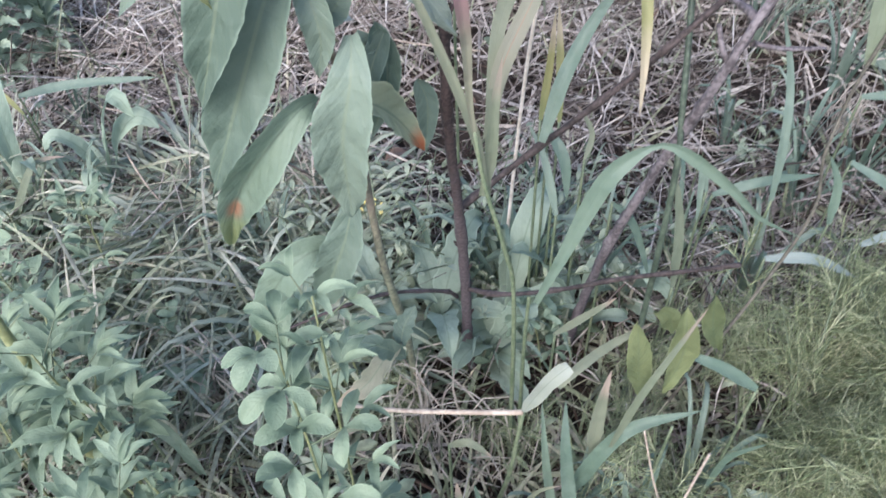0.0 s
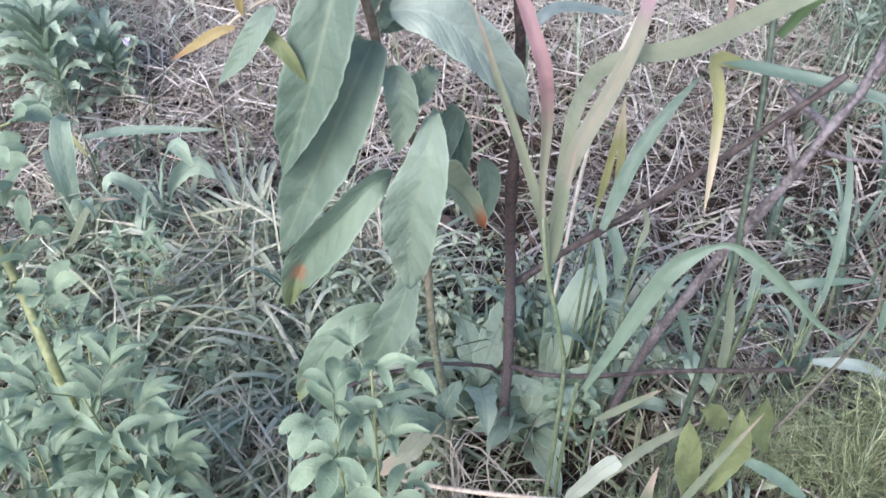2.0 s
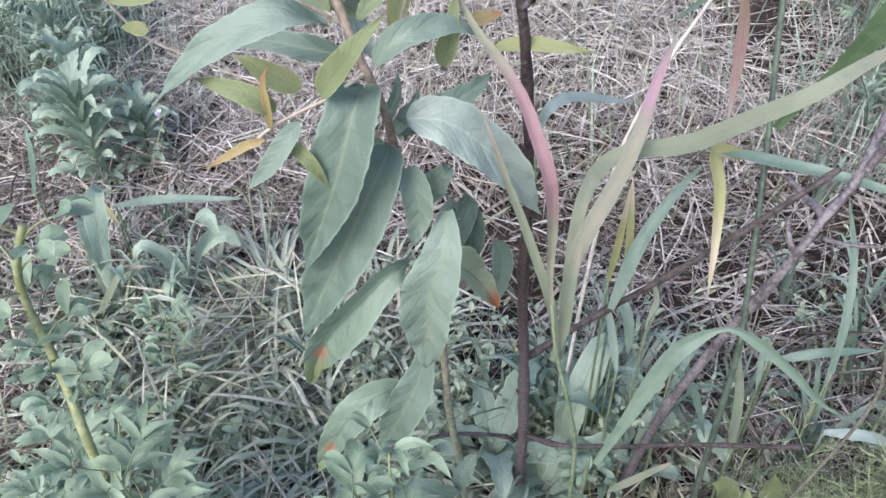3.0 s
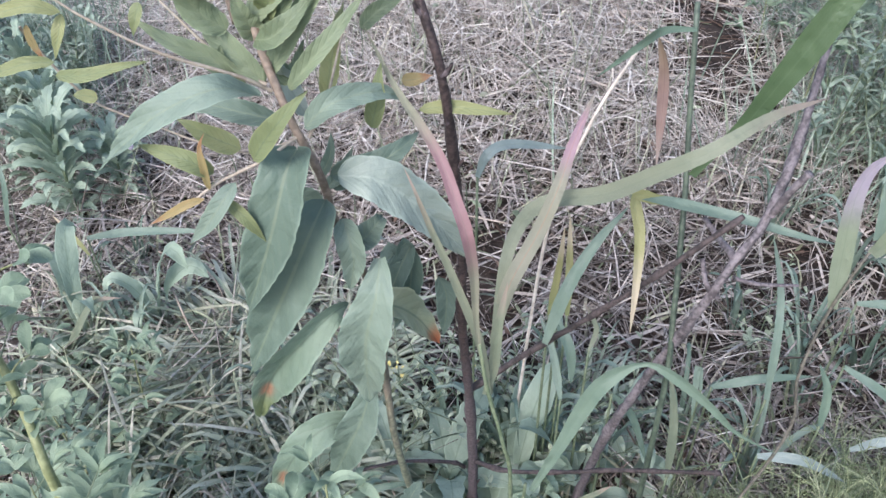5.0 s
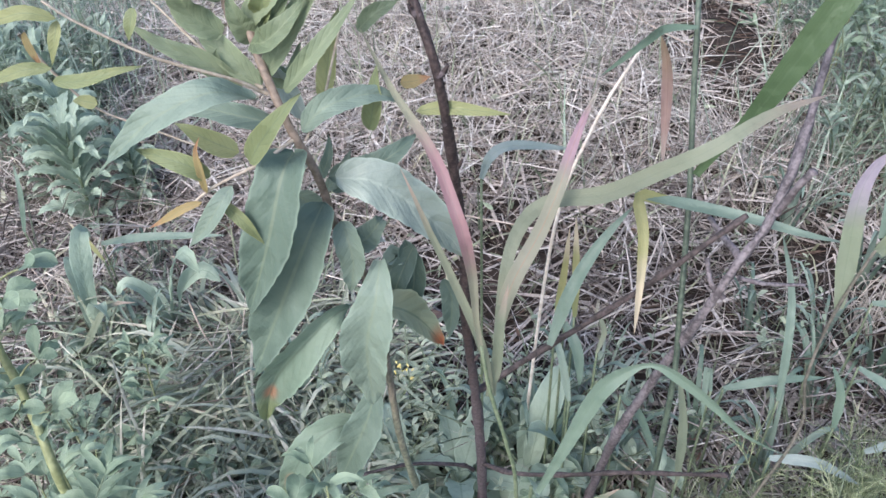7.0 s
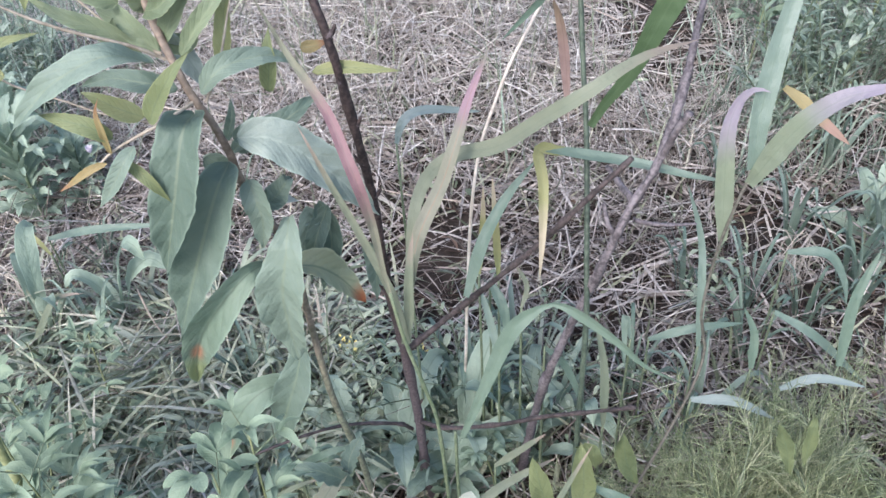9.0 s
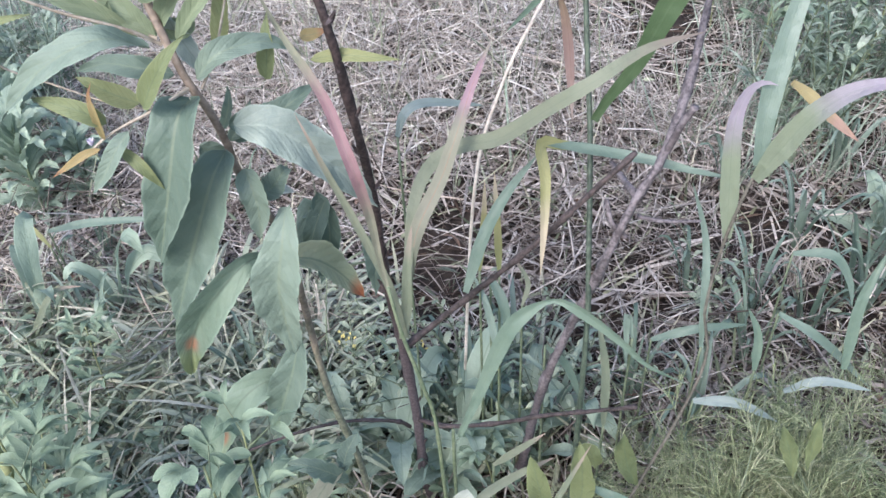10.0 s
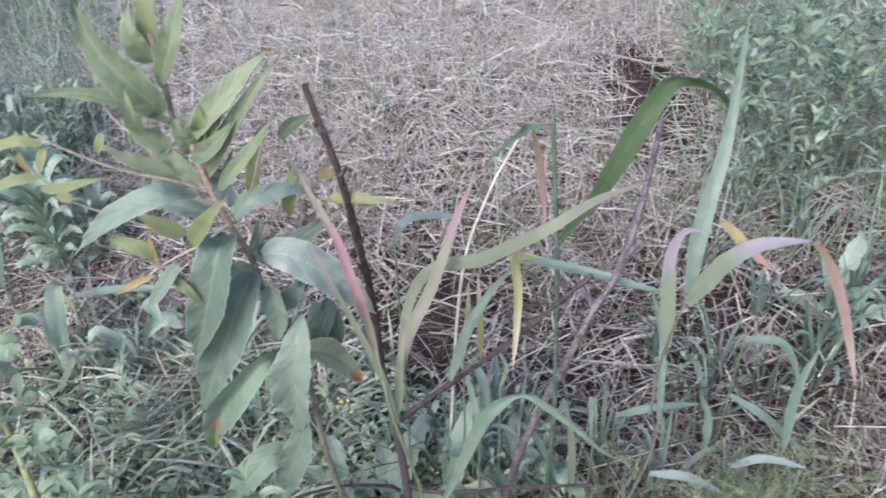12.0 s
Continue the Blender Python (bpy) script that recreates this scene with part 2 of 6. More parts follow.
FEATHER = island_mat("feathery_leaf", [(0, (0.17, 0.235, 0.11)), (0.5, (0.39, 0.46, 0.26)), (1, (0.68, 0.72, 0.49))], 0.65, 0.25)
MIST = island_mat("soft_green_leaf", [(0, (0.23, 0.32, 0.24)), (0.5, (0.36, 0.46, 0.365)), (1, (0.50, 0.58, 0.48))], 0.65, 0.35)
BARK = stem_mat("dark_bark", (0.016, 0.010, 0.010), (0.062, 0.042, 0.040), 90, foot=(0.42, (0.125, 0.10, 0.106)))
BARK_BRANCH = stem_mat("brown_bark", (0.026, 0.020, 0.020), (0.088, 0.068, 0.066), 90)
BARK_GREY = stem_mat("grey_bark", (0.066, 0.056, 0.060), (0.205, 0.18, 0.188), 80, foot=(0.25, (0.16, 0.135, 0.142)))
STALK_RED = stem_mat("pinkish_tan_stalk", (0.30, 0.25, 0.19), (0.44, 0.385, 0.31), 60, 0.6, 0.001)
STALK_LIME = stem_mat("yellow_green_stalk", (0.17, 0.19, 0.085), (0.27, 0.295, 0.15), 50, 0.55, 0.001)
STALK_GREEN = stem_mat("green_stalk", (0.09, 0.125, 0.07), (0.17, 0.205, 0.125), 60, 0.6, 0.001)
STALK_WEED = stem_mat("olive_stalk", (0.15, 0.115, 0.085), (0.29, 0.225, 0.175), 60, 0.6, 0.001, foot=(0.42, (0.25, 0.265, 0.185)))
STALK_BLUE = stem_mat("blue_green_stalk", (0.04, 0.058, 0.042), (0.095, 0.125, 0.09), 60, 0.5, 0.001)
STALK_DUSK = stem_mat("dusky_stalk", (0.085, 0.08, 0.065), (0.17, 0.16, 0.13), 60, 0.6, 0.001)
# leaf colour whitened to paint in the sky's reflection
WEED_SKYLIT = leaf_mat("sky_reflecting_leaf", (0.42, 0.47, 0.44), (0.30, 0.36, 0.32), veins=0.2)
DRY = leaf_mat("dry_strand", (0.48, 0.44, 0.38), (0.30, 0.265, 0.225), veins=0.0, parallel=True)
LEAF_SOFT = leaf_mat("soft_yellow_leaf", (0.175, 0.205, 0.095), (0.12, 0.155, 0.075), veins=0.3)
LEAF_BROWN = leaf_mat("brown_dead_leaf", (0.27, 0.18, 0.14), (0.13, 0.075, 0.055), veins=0.3)
LEAF_TAN = leaf_mat("tan_withered_leaf", (0.275, 0.285, 0.215), (0.205, 0.215, 0.155), tip=(0.29, 0.24, 0.18), tip_from=0.7, veins=0.4)
STALK_PALE = stem_mat("bleached_stalk", (0.50, 0.44, 0.37), (0.72, 0.66, 0.58), 60, 0.6, 0.001)
STALK_STRAW = stem_mat("straw_stalk", (0.30, 0.24, 0.19), (0.47, 0.40, 0.33), 60, 0.6, 0.001)
PETAL = stem_mat("yellow_petal", (0.50, 0.42, 0.12), (0.66, 0.58, 0.22), 60, 0.6, 0.001)
PETAL_VIOLET = stem_mat("violet_petal", (0.50, 0.45, 0.55), (0.68, 0.64, 0.72), 60, 0.6, 0.001)


# ---- shapes ----
class Shape:
    """Vertices, faces and uvs that grow strip by strip."""

    def __init__(self):
        self.v, self.f, self.uv, self.count = [], [], [], 0

    def add(self, verts, faces, uvs):
        self.v.append(np.asarray(verts, float))
        self.uv.append(np.asarray(uvs, float))
        self.f.append(np.asarray(faces, int) + self.count)
        self.count += len(verts)
        return self

    def mesh(self, name, soft=True):
        verts, uvs, faces = np.concatenate(self.v), np.concatenate(self.uv), np.concatenate(self.f)
        me = bpy.data.meshes.new(name)
        me.vertices.add(len(verts))
        me.vertices.foreach_set("co", verts.astype(np.float32).ravel())
        me.loops.add(faces.size)
        me.loops.foreach_set("vertex_index", faces.astype(np.int32).ravel())
        me.polygons.add(len(faces))
        me.polygons.foreach_set("loop_start", np.arange(0, faces.size, faces.shape[1], dtype=np.int32))
        me.polygons.foreach_set("use_smooth", np.full(len(faces), soft))
        me.uv_layers.new(name="uv").data.foreach_set("uv", uvs[faces.ravel()].astype(np.float32).ravel())
        me.update()
        me.validate()
        return me


def curve(points, n):
    """n points along a smooth line through the given ones, evenly spaced."""
    p = np.asarray(points, float)
    if len(p) == 2:
        return p[0] + (p[1] - p[0]) * np.linspace(0, 1, n)[:, None]
    q = np.concatenate(([2 * p[0] - p[1]], p, [2 * p[-1] - p[-2]]))
    out = []
    for i in range(len(p) - 1):
        a, b, c, d = q[i:i + 4]
        s = np.linspace(0, 1, 16, endpoint=False)[:, None]
        out.append(0.5 * (2 * b + (c - a) * s + (2 * a - 5 * b + 4 * c - d) * s ** 2 + (3 * b - a - 3 * c + d) * s ** 3))
    out = np.concatenate(out + [p[-1:]])
    run = np.concatenate(([0], np.cumsum(np.linalg.norm(np.diff(out, axis=0), axis=1))))
    at = np.linspace(0, run[-1], n)
    return np.stack([np.interp(at, run, out[:, k]) for k in range(3)], 1)


def unit(a):
    return a / np.maximum(np.linalg.norm(a, axis=-1, keepdims=True), 1e-9)


OUTLINE = {
    "lance": lambda v: np.sqrt(v) * (1 - v) ** 1.05 * 2.63 + 0.03 * (1 - v),
    "blade": lambda v: np.minimum(1, 0.45 + 2.2 * v) * (1 - v ** 3.2) ** 0.9 + 0.01,
    "reed": lambda v: (0.28 + 0.72 * np.clip(v / 0.5, 0, 1) ** 1.3) * (1 - v ** 3) ** 0.9 + 0.01,
    "oval": lambda v: np.sin(np.pi * v ** 1.25) ** 0.7 * 0.98 + 0.03 * (1 - v),
    "lobed": lambda v: (np.sin(np.pi * v ** 0.9) ** 0.7) * (0.72 + 0.28 * np.abs(np.sin(v * 17))) + 0.04,
    "jag": lambda v: (np.sin(np.pi * v ** 0.85) ** 0.65) * (0.62 + 0.38 * ((v * 8.5) % 1.0)) + 0.04,
    "spear": lambda v: np.minimum(1, 0.45 + 2.2 * v) * np.clip(1 - v, 0, 1) ** 0.75 * 1.25 + 0.01,
    "leafy": lambda v: np.sin(np.pi * np.clip(v, 0, 1) ** 0.95) ** 0.75 * (1 - 0.25 * v) + 0.02,
    "drop": lambda v: (0.22 + 0.78 * np.clip(v / 0.32, 0, 1) ** 0.8) * np.clip(1 - v ** 3.6, 0, 1) ** 0.75 + 0.01,
    "arch": lambda v: np.minimum(1, 0.35 + 1.9 * v) * np.where(v < 0.48, 1, 1 - 1.0 * (v - 0.48)) * (1 - v ** 5) * (1 - 0.68 * np.exp(-((v - 0.54) / 0.055) ** 2)) + 0.01,
    "spoon": lambda v: (0.12 + 0.88 * np.sin(np.pi * np.clip(v, 0, 1) ** 1.5) ** 0.75) * np.where(v > 0.995, 0.3, 1.0),
    "withered": lambda v: np.sin(np.pi * v ** 0.8) ** 0.8 * (1 - 0.35 * v) + 0.02,
    "cut": lambda v: np.minimum(1, 0.35 + 3 * v) * np.where(v > 0.97, 0.75, 1.0),
}


def leaf(points, width, face=(0, -1, 0.7), outline="lance", fold=0.25, n=18, wave=0.0, tooth=0.0, twist=0.0, seed=0, cross=6, curl=0.0, shape=None):
    """A leaf along the points, its upper side towards face: folded at its rib, waved and toothed at its rim."""
    rnd = np.random.RandomState(seed)
    line = curve(points, n + 1)
    v = np.linspace(0, 1, n + 1)
    along = unit(np.gradient(line, axis=0))
    up = np.asarray(face, float)[None] - (along @ np.asarray(face, float))[:, None] * along
    up = unit(up)
    side = np.cross(along, up)
    ang = twist * v
    side, up = side * np.cos(ang)[:, None] + up * np.sin(ang)[:, None], up * np.cos(ang)[:, None] - side * np.sin(ang)[:, None]
    half = width / 2 * OUTLINE[outline](v)
    u = np.linspace(-1, 1, cross + 1)
    ph = rnd.rand(4) * 6.28
    verts = np.zeros((n + 1, cross + 1, 3))
    for j, a in enumerate(u):
        rim = abs(a)
        h = half * (1 + tooth * rim ** 4 * (np.sin(v * 80 + ph[3]) + 0.35 * np.sin(v * 17 + ph[2] + a)))
        lift = 0.35 * wave * width * rim * np.sin(v * 31 + ph[2] - 4 * rim + (2 if a > 0 else 0)) + fold * rim * half + wave * width * rim ** 2 * np.sin(v * 9 + ph[0] + (1.3 if a > 0 else 0) + ph[1]) - curl * rim ** 2 * half
        verts[:, j] = line + side * (a * h)[:, None] + up * lift[:, None]
    i, j = np.meshgrid(np.arange(n), np.arange(cross), indexing="ij")
    k = (i * (cross + 1) + j).ravel()
    faces = np.stack([k, k + 1, k + cross + 2, k + cross + 1], 1)
    uv = np.stack(np.broadcast_arrays((u[None] + 1) / 2, v[:, None]), -1).reshape(-1, 2)
    return (shape or Shape()).add(verts.reshape(-1, 3), faces, uv)


def tube(points, r0, r1, n=14, sides=8, rough=0.0, seed=0, knots=0.0, shape=None):
    """A tapering stalk along the points, closed at both ends."""
    rnd = np.random.RandomState(seed)
    line = curve(points, n + 1)
    v = np.linspace(0, 1, n + 1)
    along = unit(np.gradient(line, axis=0))
    ref = np.array([0.9, 0.2, 0.1])
    a = unit(np.cross(along, ref))
    b = np.cross(along, a)
    r = r0 + (r1 - r0) * v
    r = r * (1 + knots * np.clip(np.sin(v * (7 + 5 * rnd.rand()) * 3 + rnd.rand() * 6) - 0.55, 0, 1) * 2)
    t = np.linspace(0, 2 * np.pi, sides, endpoint=False)
    lump = 1 + rough * (rnd.rand(n + 1, sides) - 0.5) * 2
    ring = line[:, None] + (a[:, None] * np.cos(t)[None, :, None] + b[:, None] * np.sin(t)[None, :, None]) * (r[:, None] * lump)[..., None]
    i, j = np.meshgrid(np.arange(n), np.arange(sides), indexing="ij")
    p = (i * sides + j).ravel()
    q = (i * sides + (j + 1) % sides).ravel()
    faces = np.stack([p, q, q + sides, p + sides], 1)
    base = len(line) * sides
    caps = []
    for first, centre in ((0, base), (n * sides, base + 1)):
        for s in range(0, sides, 2):
            caps.append((centre, first + s, first + (s + 1) % sides, first + (s + 2) % sides))
    verts = np.concatenate([ring.reshape(-1, 3), line[:1], line[-1:]])
    uv = np.concatenate([np.stack(np.broadcast_arrays(t[None] / 6.283, v[:, None]), -1).reshape(-1, 2), [(0.5, 0), (0.5, 1)]])
    return (shape or Shape()).add(verts, np.concatenate([faces, caps]), uv)


def thing(name, x, y, z, label, category, group=""):
    return tagged(new(name), label, category, group) if not (x or y or z) else placed(tagged(new(name), label, category, group), x, y, z)


def placed(ob, x, y, z):
    ob.location = (x, y, z)
    return ob


def part(name, shape, material, parent, label=""):
    """Links a shape, given in the world's metres, as one mesh under a thing."""
    me = shape.mesh(name)
    me.materials.append(material)
    ob = new(name, me)
    ob.parent = parent
    if parent.parent is None:
        ob.matrix_parent_inverse = Matrix.Translation(parent.location).inverted()
    return tagged(ob, label)


def stuff(name, shape, material, label, category):
    me = shape.mesh(name)
    me.materials.append(material)
    return tagged(new(name, me), label, category, kind="stuff")


# ---- ground ----
def height(x, y):
    near = np.exp(-((x / 3) ** 2 + ((y - 1) / 3) ** 2))
    bank = np.clip((y - 1.05) / 0.85, 0, 1)
    bank = bank * bank * (3 - 2 * bank) * (0.06 + 0.13 * np.exp(-((x - 0.1) / 0.75) ** 2))
    return bank + near * (0.018 * np.sin(5.1 * x + 1.3) * np.cos(4.3 * y) + 0.010 * np.sin(13 * x + 2 * y) * np.sin(11 * y - 3 * x) + 0.006 * np.sin(31 * x) * np.sin(27 * y + 5 * x)) - 0.012


def build_ground():
    s = np.linspace(-1, 1, 241)
    warp = 2.0 * s + 400 * np.sign(s) * np.abs(s) ** 7
    x, y = np.meshgrid(warp, warp + 1.0, indexing="ij")
    verts = np.stack([x, y, height(x, y)], -1).reshape(-1, 3)
    i, j = np.meshgrid(np.arange(240), np.arange(240), indexing="ij")
    k = (i * 241 + j).ravel()
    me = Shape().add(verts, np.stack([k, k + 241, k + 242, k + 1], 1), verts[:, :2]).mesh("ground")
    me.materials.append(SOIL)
    tagged(new("ground", me), "soil under dry straw and weeds, darkened to imitate shaded gaps", "ground", kind="structure")


build_ground()


# ---- litter: many strips at once ----
def strips(n, x, y, z, yaw, pitch, length, width, bend, seed, segs=2, flat=0.35, outline=None):
    """n narrow strips bent along their length: stalks are triangular prisms, flat leaves a folded V. Every argument is an array of n."""
    rnd = np.random.RandomState(seed)
    v = np.linspace(0, 1, segs + 1)
    d = np.stack([np.cos(yaw) * np.cos(pitch), np.sin(yaw) * np.cos(pitch), np.sin(pitch)], 1)
    s = np.stack([-np.sin(yaw), np.cos(yaw), np.zeros(n)], 1)
    up = np.cross(d, s)
    swing = rnd.randn(n, 1) * 0.6
    w = s * np.cos(swing) + up * np.sin(swing)
    h = up * np.cos(swing) - s * np.sin(swing)
    start = np.stack([x, y, z], 1)
    sideways = rnd.randn(n)
    line = start[:, None] + d[:, None] * (length[:, None] * v)[..., None] + (s * sideways[:, None] * 0.5)[:, None] * (bend[:, None] * v ** 2)[..., None] - np.array([0, 0, 1.0])[None, None] * (bend[:, None] * v ** 2)[..., None]
    taper = (OUTLINE[outline](v) if outline else np.minimum(1, 1.25 - v ** 2))[None, :, None] * width[:, None, None] / 2
    a, b, c = line + w[:, None] * taper, line - w[:, None] * taper, line + h[:, None] * taper * flat * 2
    verts = np.stack([a, c, b], 2).reshape(-1, 3)
    base = (np.arange(n) * (segs + 1) * 3)[:, None, None]
    i = (np.arange(segs) * 3)[None, :, None]
    faces = []
    for p, q in ((0, 1), (1, 2), (2, 0))[:3 if flat > 0.2 else 2]:
        faces.append(np.stack(np.broadcast_arrays(base + i + p, base + i + q, base + i + q + 3, base + i + p + 3), -1).reshape(-1, 4))
    uv = np.tile(np.stack(np.broadcast_arrays(np.array([0, 0.5, 1.0])[None], v[:, None]), -1).reshape(-1, 2), (n, 1))
    return verts, np.concatenate(faces), uv


def patch(x, y, scale, seed):
    """A soft random field, 0 to 1, over the ground."""
    r = np.random.RandomState(seed)
    s = 0
    for k in range(5):
        a, p, f = r.rand() * 6.28, r.rand() * 6.28, scale * (0.6 + r.rand() * 1.2)
        s = s + np.sin(f * (x * np.cos(a) + y * np.sin(a)) + p)
    return 1 / (1 + np.exp(-1.3 * s))


def spread(n, seed, far=3.4):
    """Places over the ground: dense round the weeds, thinning out over the field."""
    r = np.random.RandomState(seed)
    y = 0.05 + (far - 0.05) * r.rand(n) ** 1.35
    x = (r.rand(n) * 2 - 1) * (0.55 + 0.72 * y) * (1 + 0.35 * np.abs(r.randn(n)) ** 3 * 0.3)
    m = n // 4
    x = np.concatenate([x, r.randn(m) * 1.9])
    y = np.concatenate([y, 1.0 + r.randn(m) * 1.9])
    return x, y, r


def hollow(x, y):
    """Where straw and greens thin out and the soil, darkened for shade, shows."""
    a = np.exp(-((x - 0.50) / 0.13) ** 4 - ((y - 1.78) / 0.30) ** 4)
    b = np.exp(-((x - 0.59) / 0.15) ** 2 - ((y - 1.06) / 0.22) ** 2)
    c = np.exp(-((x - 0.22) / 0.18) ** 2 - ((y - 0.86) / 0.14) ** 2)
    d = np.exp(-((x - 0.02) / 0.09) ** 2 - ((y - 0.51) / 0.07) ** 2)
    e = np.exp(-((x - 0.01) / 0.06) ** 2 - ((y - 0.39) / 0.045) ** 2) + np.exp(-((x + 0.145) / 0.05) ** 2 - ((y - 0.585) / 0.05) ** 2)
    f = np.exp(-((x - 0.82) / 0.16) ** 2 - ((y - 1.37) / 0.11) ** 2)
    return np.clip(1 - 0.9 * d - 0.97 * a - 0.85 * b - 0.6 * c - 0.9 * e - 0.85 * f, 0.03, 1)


def build_litter():
    # flattened old thatch, its brown darkened to stand for shade under the straw
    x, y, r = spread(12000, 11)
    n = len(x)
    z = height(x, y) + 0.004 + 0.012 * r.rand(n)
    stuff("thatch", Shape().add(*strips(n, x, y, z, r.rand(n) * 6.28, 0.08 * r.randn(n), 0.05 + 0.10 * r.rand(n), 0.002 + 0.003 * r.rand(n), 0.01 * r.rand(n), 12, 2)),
          THATCH, "matted brown old thatch on soil, darkened to imitate shade under straw", "thatch")
    # flat grey leaves of dead grass pressed together under the straw
    x, y, r = spread(30000, 15)
    keep = r.rand(len(x)) < hollow(x, y) * np.clip(0.95 * np.clip((y - 1.1) / 0.3, 0, 1) + 0.45 * (x < -0.12) * (y > 0.78) + 0.25 * (x > 0.08) * (y > 0.68) + 0.06, 0, 1)
    x, y = x[keep], y[keep]
    n = len(x)
    stuff("thatch", Shape().add(*strips(n, x, y, height(x, y) + 0.012 + 0.016 * r.rand(n), r.rand(n) * 6.28, 0.10 * r.randn(n), 0.07 + 0.13 * r.rand(n), 0.0030 + 0.0040 * r.rand(n), 0.012 * r.rand(n), 16, 2, 0.12)),
          LITTER, "flattened grey-tan dead grass leaves under straw", "thatch")
    # dry straw, loose and criss-cross
    x, y, r = spread(88000, 21)
    keep = r.rand(len(x)) < np.clip(0.34 * patch(x, y, 6, 3) ** 1.3 + 0.30 * (x > 0.06) * (y > 0.62) + (0.34 + 0.10 * (y > 0.85)) * (x < -0.15) + 0.66 * np.clip((y - 1.15) / 0.4, 0, 1), 0, 1)
    keep &= (y > 0.55) | (r.rand(len(x)) < 0.35)
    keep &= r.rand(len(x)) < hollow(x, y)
    x, y = x[keep], y[keep]
    n = len(x)
    flat = 1 - 0.40 / (1 + np.exp((x + 0.10) * 25)) / (1 + np.exp((y - 1.0) * 14))
    lift = r.rand(n) ** 2 * flat
    z = height(x, y) + 0.018 + 0.080 * lift
    yaw, pitch, long = r.rand(n) * 6.28, (0.05 + 0.32 * r.randn(n)) * flat, 0.04 + 0.17 * r.rand(n) ** 1.8
    wide, bend = 0.0010 + 0.0030 * r.rand(n) ** 2.2, 0.07 * r.rand(n) ** 1.5
    bank = y + 0.12 * r.randn(n) > 1.32
    for here, material, label in ((~bank, STRAW, "criss-crossed tan dry straw covering the ground"), (bank, BLEACHED, "bleached dry straw matted on the low bank")):
        stuff("straw", Shape().add(*strips(int(here.sum()), x[here], y[here], z[here], yaw[here], pitch[here], long[here], wide[here], bend[here], 22)), material, label, "straw")
    # dry stalks still standing
    x, y, r = spread(20000, 31)
    keep = (x > -0.45 - 0.1 * y) & (y > 0.7) & (r.rand(len(x)) < 0.08 + 0.36 * patch(x, y, 4, 8) + 0.7 * (y > 1.25)) & (r.rand(len(x)) < hollow(x, y))
    x, y = x[keep], y[keep]
    n = len(x)
    a, tilt, long, wide, bend = r.rand(n) * 6.28, 0.95 + 0.35 * r.randn(n), 0.07 + 0.15 * r.rand(n), 0.0014 + 0.0022 * r.rand(n) ** 2, 0.11 * r.rand(n)
    for here, material, label in ((y < 1.3, STRAW, "thin dry grass stalks standing in tan straw"), (y >= 1.3, BLEACHED, "thin bleached grass stalks standing on the bank")):
        stuff("dry_grass", Shape().add(*strips(int(here.sum()), x[here], y[here], height(x[here], y[here]), a[here], tilt[here], long[here], wide[here], bend[here], 32)), material, label, "dry grass")
    # fine short fuzz of dry grass on the bank
    x, y, r = spread(100000, 35)
    keep = (x > -0.55 - 0.12 * y) & (x < 0.42 + 0.12 * y) & (y > 1.2) & (r.rand(len(x)) < 0.75 * hollow(x, y) * np.clip((y - 1.2) / 0.4, 0, 1) * (0.35 + 0.65 * patch(x, y, 5, 9)))
    x, y = x[keep], y[keep]
    n = len(x)
    stuff("dry_fuzz", Shape().add(*strips(n, x, y, height(x, y), r.rand(n) * 6.28, 1.05 + 0.35 * r.randn(n), 0.04 + 0.10 * r.rand(n), 0.0010 + 0.0016 * r.rand(n), 0.07 * r.rand(n), 36)),
          BLEACHED, "fine pale dry grass standing on the bank", "dry grass")
    # limp grey-green stems standing thinly in the dry grass
    x, y, r = spread(30000, 37)
    keep = (x > -0.60 - 0.12 * y) & (y > 1.15) & (r.rand(len(x)) < 0.30 * patch(x, y, 4, 19) * hollow(x, y))
    x, y = x[keep], y[keep]
    n = len(x)
    stuff("dry_grass", Shape().add(*strips(n, x, y, height(x, y), r.rand(n) * 6.28, 1.15 + 0.28 * r.randn(n), 0.10 + 0.14 * r.rand(n), 0.0020 + 0.0026 * r.rand(n), 0.08 * r.rand(n), 38, 4, 0.12)),
          STRANDS, "limp pale grey-green grass standing among straw", "grass")


build_litter()


def build_short_greens():
    x, y, r = spread(46000, 41)
    left = 1 / (1 + np.exp((x + 0.22 + 0.06 * y) * 14))
    near = 1 / (1 + np.exp((y - 0.78) * 12))
    right = 1 / (1 + np.exp(-(x - 0.30 - 0.22 * y) * 9))
    keep = r.rand(len(x)) < np.clip(0.08 + 0.34 * left * patch(x, y, 6, 5) + 0.32 * near + 0.4 * right * patch(x, y, 5, 6), 0, 1)
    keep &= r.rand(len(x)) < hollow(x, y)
    x, y = x[keep], y[keep]
    n = len(x)
    stuff("grass", Shape().add(*strips(n, x, y, height(x, y), r.rand(n) * 6.28, 0.75 + 0.4 * r.randn(n), 0.05 + 0.11 * r.rand(n), 0.0026 + 0.0045 * r.rand(n) ** 1.6, 0.09 * r.rand(n), 42, 3, 0.15)),
          GREENS, "short grey-green grass growing through straw", "grass")


build_short_greens()


